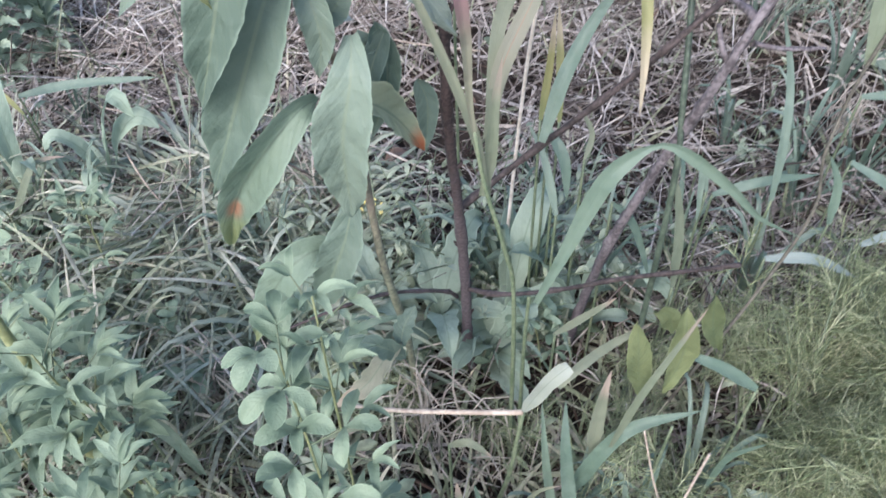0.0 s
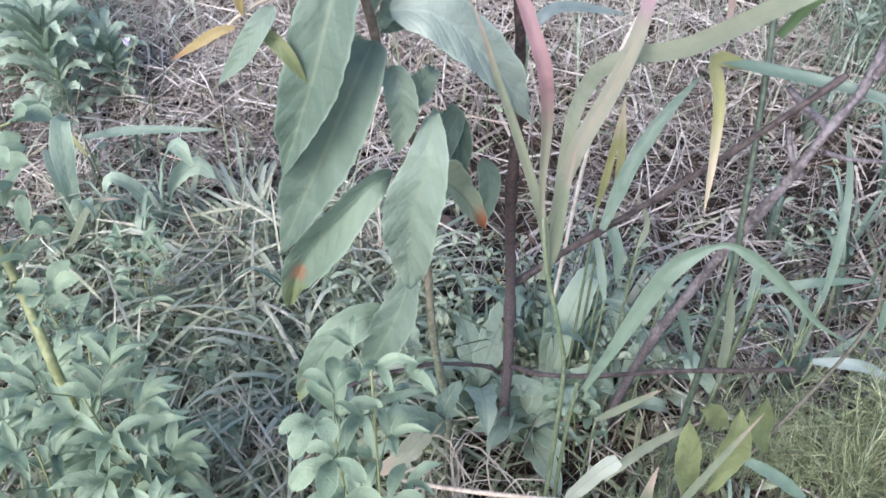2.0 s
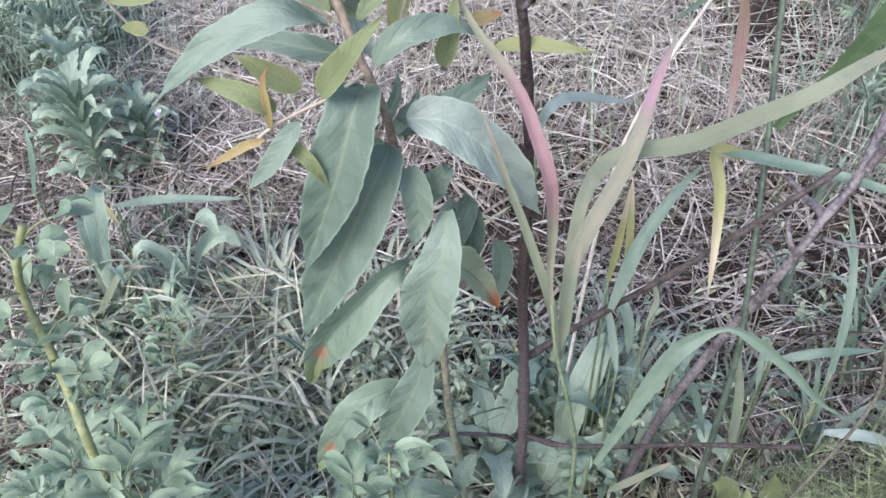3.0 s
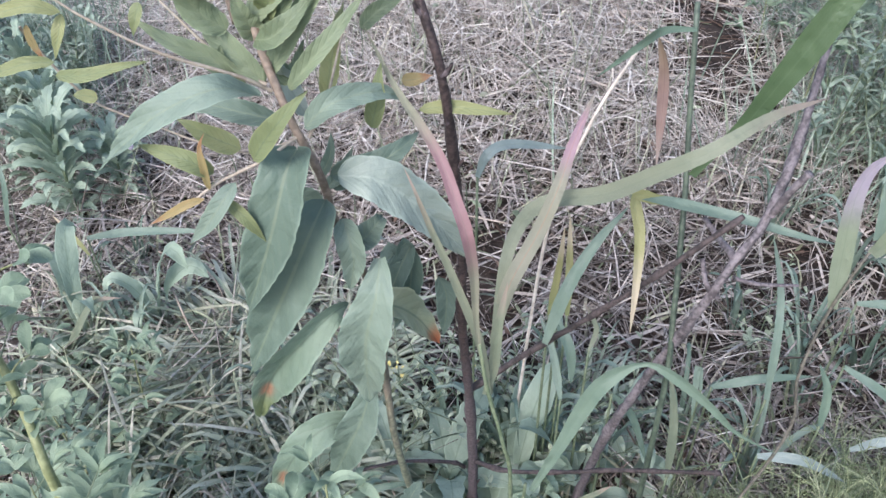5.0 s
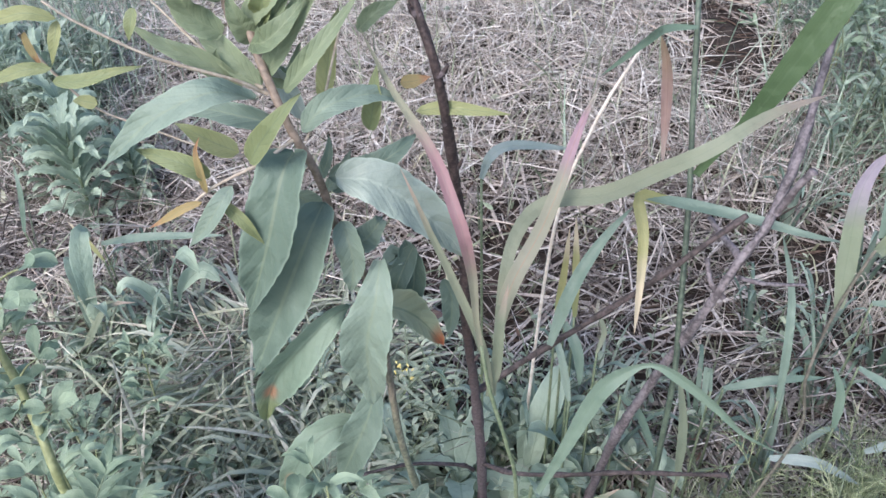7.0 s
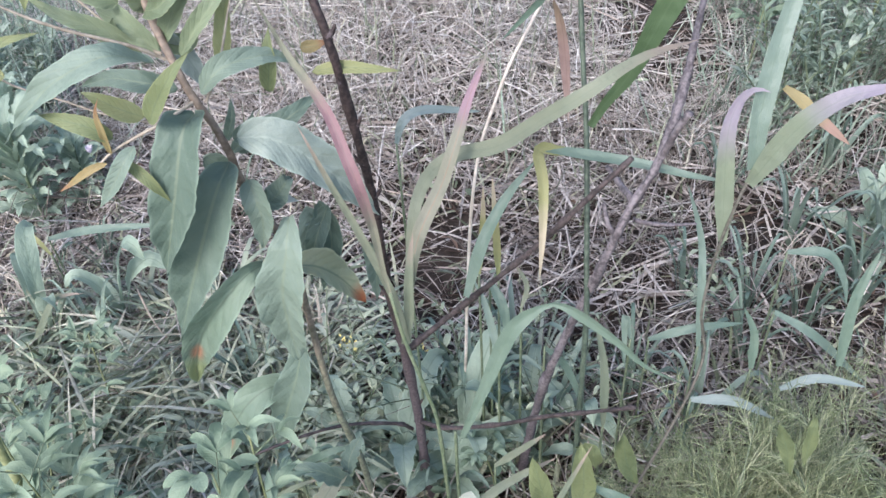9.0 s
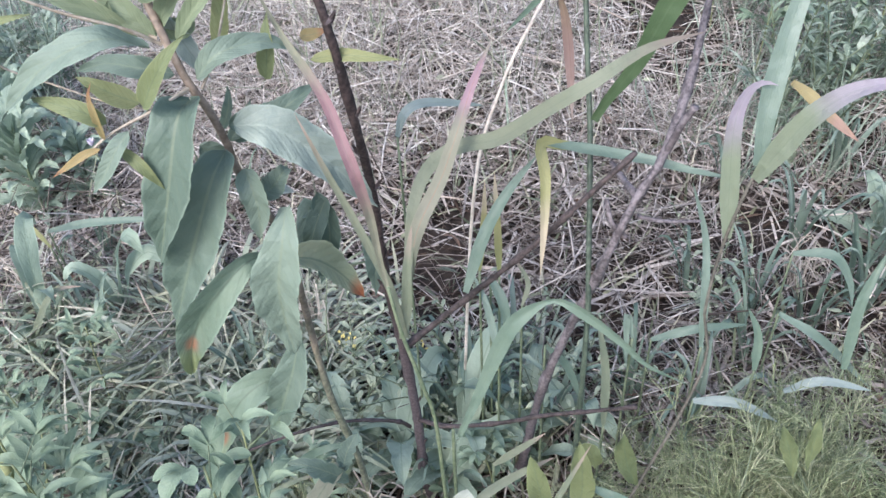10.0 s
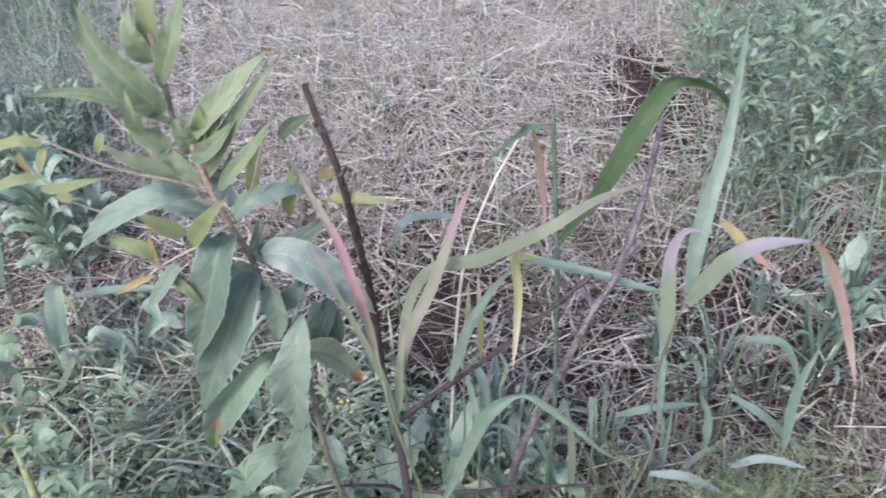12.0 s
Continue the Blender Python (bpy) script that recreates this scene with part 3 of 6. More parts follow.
def build_ground_leaves():
    # longer arching grass among the weeds in front
    x, y, r = spread(26000, 47)
    keep = (r.rand(len(x)) < 0.34 / (1 + np.exp((x + 0.12 + 0.10 * y) * 12)) / (1 + np.exp((y - 1.15) * 6)) + 0.25 / (1 + np.exp((y - 0.95) * 9))) & (y > -0.2)
    keep &= r.rand(len(x)) < hollow(x, y)
    x, y = x[keep], y[keep]
    n = len(x)
    stuff("meadow_grass", Shape().add(*strips(n, x, y, height(x, y), r.rand(n) * 6.28, 0.85 + 0.4 * r.randn(n), 0.06 + 0.10 * r.rand(n), 0.0030 + 0.0044 * r.rand(n) ** 1.3, 0.02 + 0.09 * r.rand(n), 48, 4, 0.12, "blade")),
          GREENS, "arching grey-green meadow grass among weeds", "grass")
    # broad pale strands lying and arching in the alfalfa
    r = np.random.RandomState(49)
    n = 1500
    y = 0.40 + 0.55 * r.rand(n)
    x = -0.14 - (0.12 + 0.58 * y) * r.rand(n)
    keep = r.rand(n) < 0.25 + 0.75 * patch(x, y, 7, 16)
    x, y = x[keep], y[keep]
    n = len(x)
    stuff("meadow_grass", Shape().add(*strips(n, x, y, height(x, y) + 0.02 + 0.06 * r.rand(n), r.rand(n) * 6.28, 0.45 + 0.30 * r.randn(n), 0.07 + 0.11 * r.rand(n), 0.0026 + 0.0034 * r.rand(n), 0.015 + 0.06 * r.rand(n), 50, 5, 0.1, "blade")),
          STRANDS, "pale grey-green grass strands arching through alfalfa", "grass")
    # small lance-shaped leaves of seedlings, low in the straw
    x, y, r = spread(26000, 43)
    left = 1 / (1 + np.exp((x + 0.15 + 0.10 * y) * 12)) / (1 + np.exp((y - 1.3) * 4))
    near = 1 / (1 + np.exp((y - 0.72) * 14))
    base = np.exp(-((x - 0.05) / 0.16) ** 2 - ((y - 0.68) / 0.12) ** 2)
    keep = r.rand(len(x)) < np.clip(0.03 + 0.04 * left * patch(x, y, 7, 15) + 0.2 * near + 0.5 * base, 0, 1)
    keep &= r.rand(len(x)) < hollow(x, y)
    x, y = x[keep], y[keep]
    n = len(x)
    z = height(x, y) + 0.09 * r.rand(n) ** 1.6
    long = 0.014 + 0.030 * r.rand(n) ** 1.5
    stuff("seedlings", Shape().add(*strips(n, x, y, z, r.rand(n) * 6.28, 0.35 + 0.4 * r.randn(n), long, long * (0.22 + 0.16 * r.rand(n)), 0.012 * r.rand(n), 44, 4, 0.2, "lance")),
          SEEDLING, "low seedlings with small grey-green leaves in straw", "seedlings")
    # thin upright stems of the green growth behind
    x, y, r = spread(42000, 45, 4.2)
    right = 1 / (1 + np.exp(-(x - 0.50 - 0.10 * (y - 1.2)) * 22)) * (y > 1.25)
    left = 1 / (1 + np.exp((x + 0.42 + 0.30 * y) * 18)) * (y > 1.30)
    keep = r.rand(len(x)) < np.clip(right + left, 0, 1) * hollow(x, y)
    x, y = x[keep], y[keep]
    n = len(x)
    stuff("tall_greens", Shape().add(*strips(n, x, y, height(x, y), r.rand(n) * 6.28, 1.2 + 0.22 * r.randn(n), 0.10 + 0.20 * r.rand(n), 0.0018 + 0.0030 * r.rand(n), 0.08 * r.rand(n), 46, 3, 0.2)),
          MIST, "thin soft green stems growing behind dry grass", "weeds")


build_ground_leaves()


# ---- the dark twig with its branches ----
def build_dark_twig():
    t = placed(tagged(new("bare_twig"), "thin dark brown bare twig standing upright in weeds", "twig"), 0, 0.55, 0)
    stem = [(0.012, 0.558, -0.020), (0.003, 0.550, 0.050), (0.001, 0.543, 0.181), (-0.004, 0.524, 0.309), (-0.010, 0.506, 0.416), (-0.010, 0.496, 0.508), (-0.015, 0.476, 0.599), (-0.023, 0.464, 0.677), (-0.040, 0.475, 0.728), (-0.047, 0.482, 0.748)]
    part("stem", tube(stem, 0.0060, 0.0030, 90, 10, 0.12, 1, 0.26), BARK, t)
    part("branch", tube([(-0.002, 0.540, 0.288), (0.031, 0.543, 0.319), (0.066, 0.538, 0.359), (0.106, 0.525, 0.410), (0.143, 0.509, 0.464), (0.176, 0.494, 0.516), (0.203, 0.488, 0.553)], 0.0034, 0.0022, 40, 8, 0.14, 2, 0.45), BARK_BRANCH, t)
    part("branch", tube([(-0.003, 0.545, 0.166), (0.038, 0.520, 0.183), (0.094, 0.500, 0.213), (0.139, 0.470, 0.261), (0.184, 0.440, 0.304), (0.215, 0.415, 0.339)], 0.0026, 0.0018, 34, 8, 0.12, 3, 0.45), BARK_BRANCH, t)
    part("branch", tube([(-0.008, 0.545, 0.151), (-0.020, 0.530, 0.178), (-0.066, 0.510, 0.202), (-0.104, 0.490, 0.213), (-0.141, 0.470, 0.216), (-0.175, 0.450, 0.218)], 0.0024, 0.0012, 30, 8, 0.12, 4, 0.45), BARK_BRANCH, t)
    r = np.random.RandomState(5)
    line = curve(stem, 40)
    for k in range(17):
        c = line[5 + 2 * k]
        a = (0.15 if k % 2 else 3.0) + 0.7 * r.randn()
        d = np.array([math.cos(a), -0.5 * abs(math.sin(a)), 0.55])
        part("bud", tube([c, c + d * 0.005, c + d * 0.008 + np.array([0, 0, 0.004])], 0.0034, 0.0007, 5, 7, 0.15, k), BARK, t)


build_dark_twig()


def build_grey_branch():
    t = placed(tagged(new("dead_branch"), "weathered grey dead branch leaning among dry grass", "branch"), 0.12, 0.6, 0)
    main = [(0.117, 0.580, -0.01), (0.134, 0.558, 0.146), (0.145, 0.544, 0.231), (0.164, 0.527, 0.322), (0.179, 0.520, 0.376), (0.194, 0.502, 0.447), (0.208, 0.500, 0.494), (0.226, 0.510, 0.525), (0.241, 0.530, 0.557)] + [(0.256, 0.56, 0.596), (0.264, 0.58, 0.627), (0.272, 0.6, 0.661)]
    part("stem", tube(main, 0.0056, 0.0028, 90, 10, 0.24, 11, 0.35), BARK_GREY, t)
    part("branch", tube([(0.213, 0.500, 0.497), (0.209, 0.510, 0.501), (0.203, 0.535, 0.499), (0.195, 0.555, 0.503)], 0.0036, 0.0022, 16, 7, 0.15, 12, 0.3), BARK_GREY, t)
    part("branch", tube([(0.212, 0.500, 0.483), (0.231, 0.500, 0.478), (0.250, 0.503, 0.475), (0.268, 0.505, 0.474)], 0.0022, 0.0012, 14, 7, 0.1, 13, 0.2), BARK_GREY, t)
    part("branch", tube([(0.232, 0.510, 0.540), (0.238, 0.505, 0.564), (0.246, 0.500, 0.586)], 0.0030, 0.0030, 12, 7, 0.15, 14, 0.2), BARK_GREY, t)
    part("branch", tube([(0.205, 0.503, 0.459), (0.192, 0.500, 0.476), (0.187, 0.510, 0.494)], 0.0026, 0.0020, 10, 7, 0.1, 15, 0.2), BARK_GREY, t)


build_grey_branch()


# ---- the tall weed in front ----
def build_tall_weed():
    t = placed(tagged(new("tall_weed"), "tall grey-green weed with drooping lance-shaped leaves and spotted tips", "weed"), -0.06, 0.5, 0)
    stem = [(-0.058, 0.515, -0.01)] + [(-0.059, 0.490, 0.156), (-0.070, 0.460, 0.310)] + [(-0.076, 0.445, 0.491), (-0.096, 0.435, 0.568), (-0.101, 0.435, 0.597), (-0.105, 0.430, 0.623), (-0.113, 0.425, 0.649), (-0.121, 0.430, 0.668), (-0.132, 0.440, 0.694), (-0.143, 0.455, 0.721)] + [(-0.154, 0.460, 0.709), (-0.159, 0.470, 0.752), (-0.166, 0.480, 0.791)]
    part("stem", tube(stem, 0.0040, 0.0025, 70, 9, 0.06, 21, 0.2), STALK_WEED, t)
    k = [100]

    def lf(points, px, depth, material=WEED, face=(0, -1, 0.7), label="", **kw):
        k[0] += 1
        opts = dict(fold=0.40, wave=0.10, tooth=0.026, seed=k[0], n=46, cross=8)
        opts.update(kw)
        if material is WEED and sum(p[2] for p in points) / len(points) > 0.68:
            material, px = WEED_TOP, px * 0.85
        part("leaf", leaf(points, px * depth / 1640, face, **opts), material, t, label)

    # large hanging leaves
    lf([(-0.113, 0.420, 0.639), (-0.115, 0.395, 0.636), (-0.129, 0.385, 0.590), (-0.159, 0.395, 0.513)], 91, 0.63)
    lf([(-0.101, 0.430, 0.593), (-0.108, 0.410, 0.581), (-0.127, 0.405, 0.539), (-0.152, 0.410, 0.483), (-0.180, 0.420, 0.419)], 105, 0.63)
    lf([(-0.093, 0.435, 0.494), (-0.104, 0.415, 0.498), (-0.126, 0.405, 0.477), (-0.151, 0.408, 0.442), (-0.167, 0.415, 0.407), (-0.179, 0.425, 0.367)], 88, 0.62, WEED_SPOT, (0.35, -1, 0.45), outline="leafy", fold=0.9, label="folded leaf with a rusty red spot near its yellowing tip")
    lf([(-0.066, 0.432, 0.542), (-0.067, 0.409, 0.523), (-0.078, 0.411, 0.472), (-0.083, 0.430, 0.387)], 99, 0.63, fold=0.45, outline="drop")
    lf([(-0.085, 0.455, 0.385), (-0.094, 0.445, 0.350), (-0.109, 0.445, 0.309), (-0.132, 0.455, 0.245)], 84, 0.66, fold=0.4, outline="drop")
    lf([(-0.107, 0.470, 0.312), (-0.130, 0.450, 0.325), (-0.160, 0.440, 0.296), (-0.198, 0.450, 0.205)], 74, 0.68, WEED_SPOT, fold=0.4)
    lf([(-0.080, 0.460, 0.471), (-0.061, 0.470, 0.460), (-0.045, 0.485, 0.432), (-0.030, 0.495, 0.396)], 74, 0.66, WEED_BURNT, (0, -0.6, 1), fold=0.5, label="withering yellow-green leaf with a burnt orange tip")
    lf([(-0.090, 0.430, 0.614), (-0.062, 0.428, 0.612), (-0.031, 0.440, 0.578), (0.000, 0.462, 0.520)], 90, 0.62, WEED_BLUE, (-0.1, -0.7, 1), fold=0.25)
    lf([(-0.132, 0.420, 0.677), (-0.147, 0.390, 0.696), (-0.180, 0.380, 0.684), (-0.207, 0.380, 0.662), (-0.232, 0.384, 0.639)], 58, 0.58, fold=0.3, face=(-0.2, -1, 1.0))
    lf([(-0.124, 0.430, 0.654), (-0.153, 0.440, 0.654), (-0.180, 0.450, 0.653), (-0.210, 0.460, 0.642)], 42, 0.62)
    lf([(-0.109, 0.430, 0.650), (-0.089, 0.430, 0.668), (-0.063, 0.450, 0.667), (-0.046, 0.470, 0.651)], 44, 0.6)
    lf([(-0.098, 0.440, 0.608), (-0.072, 0.450, 0.609), (-0.053, 0.460, 0.617), (-0.040, 0.480, 0.621)], 50, 0.64)
    lf([(-0.090, 0.430, 0.578), (-0.084, 0.420, 0.565), (-0.083, 0.420, 0.545), (-0.089, 0.425, 0.516)], 52, 0.63, fold=0.4)
    lf([(-0.087, 0.440, 0.549), (-0.078, 0.445, 0.551), (-0.069, 0.450, 0.561), (-0.067, 0.460, 0.560)], 50, 0.64)
    lf([(-0.128, 0.450, 0.586), (-0.117, 0.455, 0.573), (-0.112, 0.460, 0.554)], 46, 0.64)
    lf([(-0.116, 0.430, 0.677), (-0.097, 0.425, 0.700), (-0.079, 0.430, 0.720), (-0.061, 0.440, 0.741)], 40, 0.57, fold=0.5)
    lf([(-0.136, 0.440, 0.705), (-0.122, 0.430, 0.711), (-0.106, 0.430, 0.725), (-0.095, 0.440, 0.737)], 50, 0.57)
    lf([(-0.134, 0.440, 0.675), (-0.155, 0.440, 0.701), (-0.169, 0.450, 0.712), (-0.182, 0.460, 0.728)], 52, 0.58)
    lf([(-0.148, 0.450, 0.678), (-0.153, 0.450, 0.687), (-0.159, 0.455, 0.695)], 50, 0.6)
    lf([(-0.062, 0.500, 0.475), (-0.068, 0.500, 0.493), (-0.071, 0.490, 0.458), (-0.076, 0.490, 0.425)], 48, 0.68)
    lf([(-0.051, 0.500, 0.505), (-0.058, 0.495, 0.491), (-0.066, 0.490, 0.471), (-0.077, 0.490, 0.435)], 44, 0.68)
    lf([(-0.139, 0.450, 0.682), (-0.121, 0.460, 0.673), (-0.113, 0.470, 0.693)], 46, 0.6)
    # the crown
    lf([(-0.161, 0.460, 0.732), (-0.178, 0.450, 0.761), (-0.197, 0.450, 0.789), (-0.211, 0.460, 0.825)], 84, 0.66)
    lf([(-0.158, 0.460, 0.724), (-0.182, 0.450, 0.744), (-0.220, 0.440, 0.758), (-0.263, 0.440, 0.754)], 34, 0.64, fold=0.4)
    lf([(-0.142, 0.450, 0.714), (-0.109, 0.440, 0.747), (-0.085, 0.450, 0.771), (-0.063, 0.460, 0.787)], 62, 0.66, fold=0.35)
    lf([(-0.132, 0.440, 0.680), (-0.105, 0.440, 0.722), (-0.079, 0.450, 0.756), (-0.059, 0.460, 0.780)], 44, 0.66)
    lf([(-0.164, 0.470, 0.752), (-0.144, 0.460, 0.785), (-0.138, 0.470, 0.808), (-0.127, 0.480, 0.831)], 56, 0.68)
    lf([(-0.153, 0.440, 0.711), (-0.165, 0.430, 0.727), (-0.168, 0.420, 0.751), (-0.169, 0.420, 0.774)], 54, 0.66)
    lf([(-0.169, 0.480, 0.767), (-0.177, 0.470, 0.795), (-0.177, 0.480, 0.818)], 50, 0.68)
    lf([(-0.164, 0.480, 0.777), (-0.164, 0.480, 0.805), (-0.166, 0.490, 0.832)], 44, 0.68, WEED_YOUNG)
    lf([(-0.147, 0.440, 0.674), (-0.163, 0.430, 0.696), (-0.183, 0.420, 0.712), (-0.204, 0.420, 0.727)], 40, 0.64)
    lf([(-0.127, 0.450, 0.687), (-0.125, 0.460, 0.665), (-0.119, 0.465, 0.645), (-0.115, 0.470, 0.630)], 44, 0.62, WEED_SKYLIT, label="leaf underside with bright sky reflection put into its colour")
    lf([(-0.081, 0.500, 0.689), (-0.067, 0.500, 0.702), (-0.051, 0.510, 0.708)], 36, 0.66)
    lf([(-0.100, 0.460, 0.657), (-0.095, 0.465, 0.681), (-0.091, 0.470, 0.700), (-0.087, 0.480, 0.715)], 34, 0.64, WEED_YOUNG)
    lf([(-0.154, 0.440, 0.681), (-0.157, 0.435, 0.691), (-0.157, 0.435, 0.703)], 40, 0.6)
    lf([(-0.134, 0.450, 0.700), (-0.118, 0.440, 0.723), (-0.109, 0.440, 0.738), (-0.108, 0.450, 0.750)], 46, 0.62)
    lf([(-0.137, 0.450, 0.703), (-0.141, 0.440, 0.721), (-0.145, 0.440, 0.738)], 48, 0.62)
    lf([(-0.131, 0.450, 0.711), (-0.124, 0.440, 0.730), (-0.123, 0.440, 0.749)], 44, 0.62, WEED_YOUNG)
    lf([(-0.104, 0.450, 0.590), (-0.092, 0.455, 0.603), (-0.085, 0.460, 0.619)], 26, 0.63)
    lf([(-0.100, 0.450, 0.590), (-0.082, 0.455, 0.597), (-0.073, 0.460, 0.610)], 24, 0.63)
    lf([(-0.107, 0.450, 0.600), (-0.099, 0.450, 0.618), (-0.098, 0.455, 0.634)], 22, 0.63)
    lf([(-0.097, 0.460, 0.536), (-0.086, 0.470, 0.535), (-0.069, 0.475, 0.527)], 34, 0.64, WEED_SKYLIT)
    lf([(-0.131, 0.460, 0.546), (-0.145, 0.465, 0.532), (-0.160, 0.470, 0.522)], 30, 0.63)
    lf([(-0.059, 0.500, 0.510), (-0.053, 0.500, 0.475), (-0.058, 0.500, 0.443), (-0.072, 0.505, 0.401)], 52, 0.68)
    lf([(-0.035, 0.560, 0.420), (-0.028, 0.560, 0.392), (-0.032, 0.560, 0.339)], 44, 0.72)
    # side shoots with narrow young leaves
    for pts, r0 in (([(-0.129, 0.435, 0.673), (-0.144, 0.420, 0.690), (-0.180, 0.400, 0.713), (-0.210, 0.385, 0.739), (-0.225, 0.380, 0.754)], 0.0021),
                    ([(-0.133, 0.440, 0.675), (-0.151, 0.440, 0.684), (-0.171, 0.450, 0.695), (-0.199, 0.460, 0.719), (-0.215, 0.470, 0.729)], 0.0019),
                    ([(-0.113, 0.425, 0.646), (-0.129, 0.400, 0.643), (-0.159, 0.385, 0.632), (-0.182, 0.380, 0.613)], 0.0022),
                    ([(-0.273, 0.420, 0.718), (-0.264, 0.430, 0.685), (-0.250, 0.440, 0.657), (-0.217, 0.445, 0.639), (-0.190, 0.450, 0.624), (-0.151, 0.440, 0.623), (-0.118, 0.430, 0.640)], 0.0016),
                    ([(-0.107, 0.430, 0.642), (-0.095, 0.440, 0.665), (-0.088, 0.460, 0.693), (-0.081, 0.470, 0.715)], 0.0018)):
        k[0] += 1
        part("side_shoot", tube(pts, r0 * 0.62, r0 * 0.35, 24, 7, 0.05, k[0], 0.2), STALK_RED, t)
    young = dict(fold=0.3, wave=0.04, tooth=0.0, n=16, cross=6)
    lf([(-0.132, 0.390, 0.649), (-0.121, 0.385, 0.666), (-0.106, 0.380, 0.685), (-0.091, 0.385, 0.700)], 42, 0.57, WEED_YOUNG, **young)
    lf([(-0.071, 0.460, 0.634), (-0.065, 0.455, 0.656), (-0.063, 0.455, 0.672), (-0.061, 0.460, 0.684)], 36, 0.6, WEED_YOUNG, **young)
    lf([(-0.039, 0.470, 0.644), (-0.018, 0.470, 0.647), (0.005, 0.470, 0.645), (0.027, 0.475, 0.640)], 26, 0.6, WEED_YOUNG, **young)
    lf([(-0.238, 0.385, 0.704), (-0.218, 0.380, 0.707), (-0.196, 0.380, 0.713), (-0.179, 0.385, 0.715)], 24, 0.55, WEED_YOUNG, **young)
    lf([(-0.223, 0.385, 0.742), (-0.237, 0.380, 0.747), (-0.255, 0.380, 0.743), (-0.280, 0.385, 0.738)], 24, 0.55, WEED_YOUNG, **young)
    lf([(-0.239, 0.390, 0.710), (-0.253, 0.385, 0.711), (-0.269, 0.385, 0.706), (-0.292, 0.390, 0.700)], 24, 0.55, WEED_YOUNG, **young)
    lf([(-0.226, 0.390, 0.739), (-0.228, 0.385, 0.730), (-0.235, 0.385, 0.714)], 22, 0.55, WEED_YOUNG, **young)
    lf([(-0.190, 0.410, 0.739), (-0.192, 0.405, 0.731), (-0.196, 0.405, 0.720)], 22, 0.56, WEED_YOUNG, **young)
    lf([(-0.157, 0.385, 0.641), (-0.167, 0.380, 0.652), (-0.183, 0.380, 0.658), (-0.201, 0.385, 0.660)], 36, 0.57, WEED_YOUNG, **young)
    lf([(-0.154, 0.430, 0.632), (-0.172, 0.430, 0.640), (-0.186, 0.430, 0.649), (-0.194, 0.430, 0.653)], 42, 0.6, WEED_YOUNG, **young)
    lf([(-0.154, 0.385, 0.622), (-0.144, 0.380, 0.617), (-0.137, 0.380, 0.607), (-0.131, 0.385, 0.589)], 24, 0.57, WEED_YOUNG, **young)
    lf([(-0.144, 0.385, 0.635), (-0.151, 0.375, 0.627), (-0.164, 0.375, 0.609), (-0.181, 0.380, 0.589)], 36, 0.57, WEED, **young)
    lf([(-0.243, 0.430, 0.666), (-0.252, 0.430, 0.668), (-0.260, 0.430, 0.668)], 24, 0.6, WEED_YOUNG, **young)
    lf([(-0.161, 0.383, 0.630), (-0.160, 0.380, 0.648), (-0.160, 0.380, 0.662), (-0.155, 0.380, 0.673)], 15, 0.57, WEED_ORANGE, label="withered orange leaf", **young)
    lf([(-0.165, 0.382, 0.624), (-0.175, 0.378, 0.622), (-0.188, 0.378, 0.614), (-0.205, 0.380, 0.603)], 16, 0.57, WEED_ORANGE, label="withered orange leaf", **young)
    lf([(-0.057, 0.520, 0.641), (-0.047, 0.520, 0.642), (-0.034, 0.520, 0.646)], 26, 0.64, WEED_ORANGE, label="withered orange leaf", **young)
    lf([(-0.255, 0.400, 0.728), (-0.255, 0.400, 0.718), (-0.251, 0.400, 0.705)], 15, 0.57, WEED_ORANGE, label="withered orange leaf", **young)


build_tall_weed()


# ---- broad-bladed grasses beside the twig ----
def blade_fan(name, label, stalk, blades, base, stalk_mat=STALK_GREEN, r=0.0020):
    t = placed(tagged(new(name), label, "grass", "broad-bladed grasses"), *base)
    part("stalk", tube([base] + stalk, r * 1.25, r * 0.8, 30, 7, 0.03, len(blades), 0.05), stalk_mat, t)
    for i, (pts, width, material, face, kw) in enumerate(blades):
        opts = dict(outline="blade", fold=0.28, wave=0.02, n=26, cross=4, seed=i)
        opts.update(kw)
        part("blade", leaf(pts, width * 0.82, face, **opts), material, t)


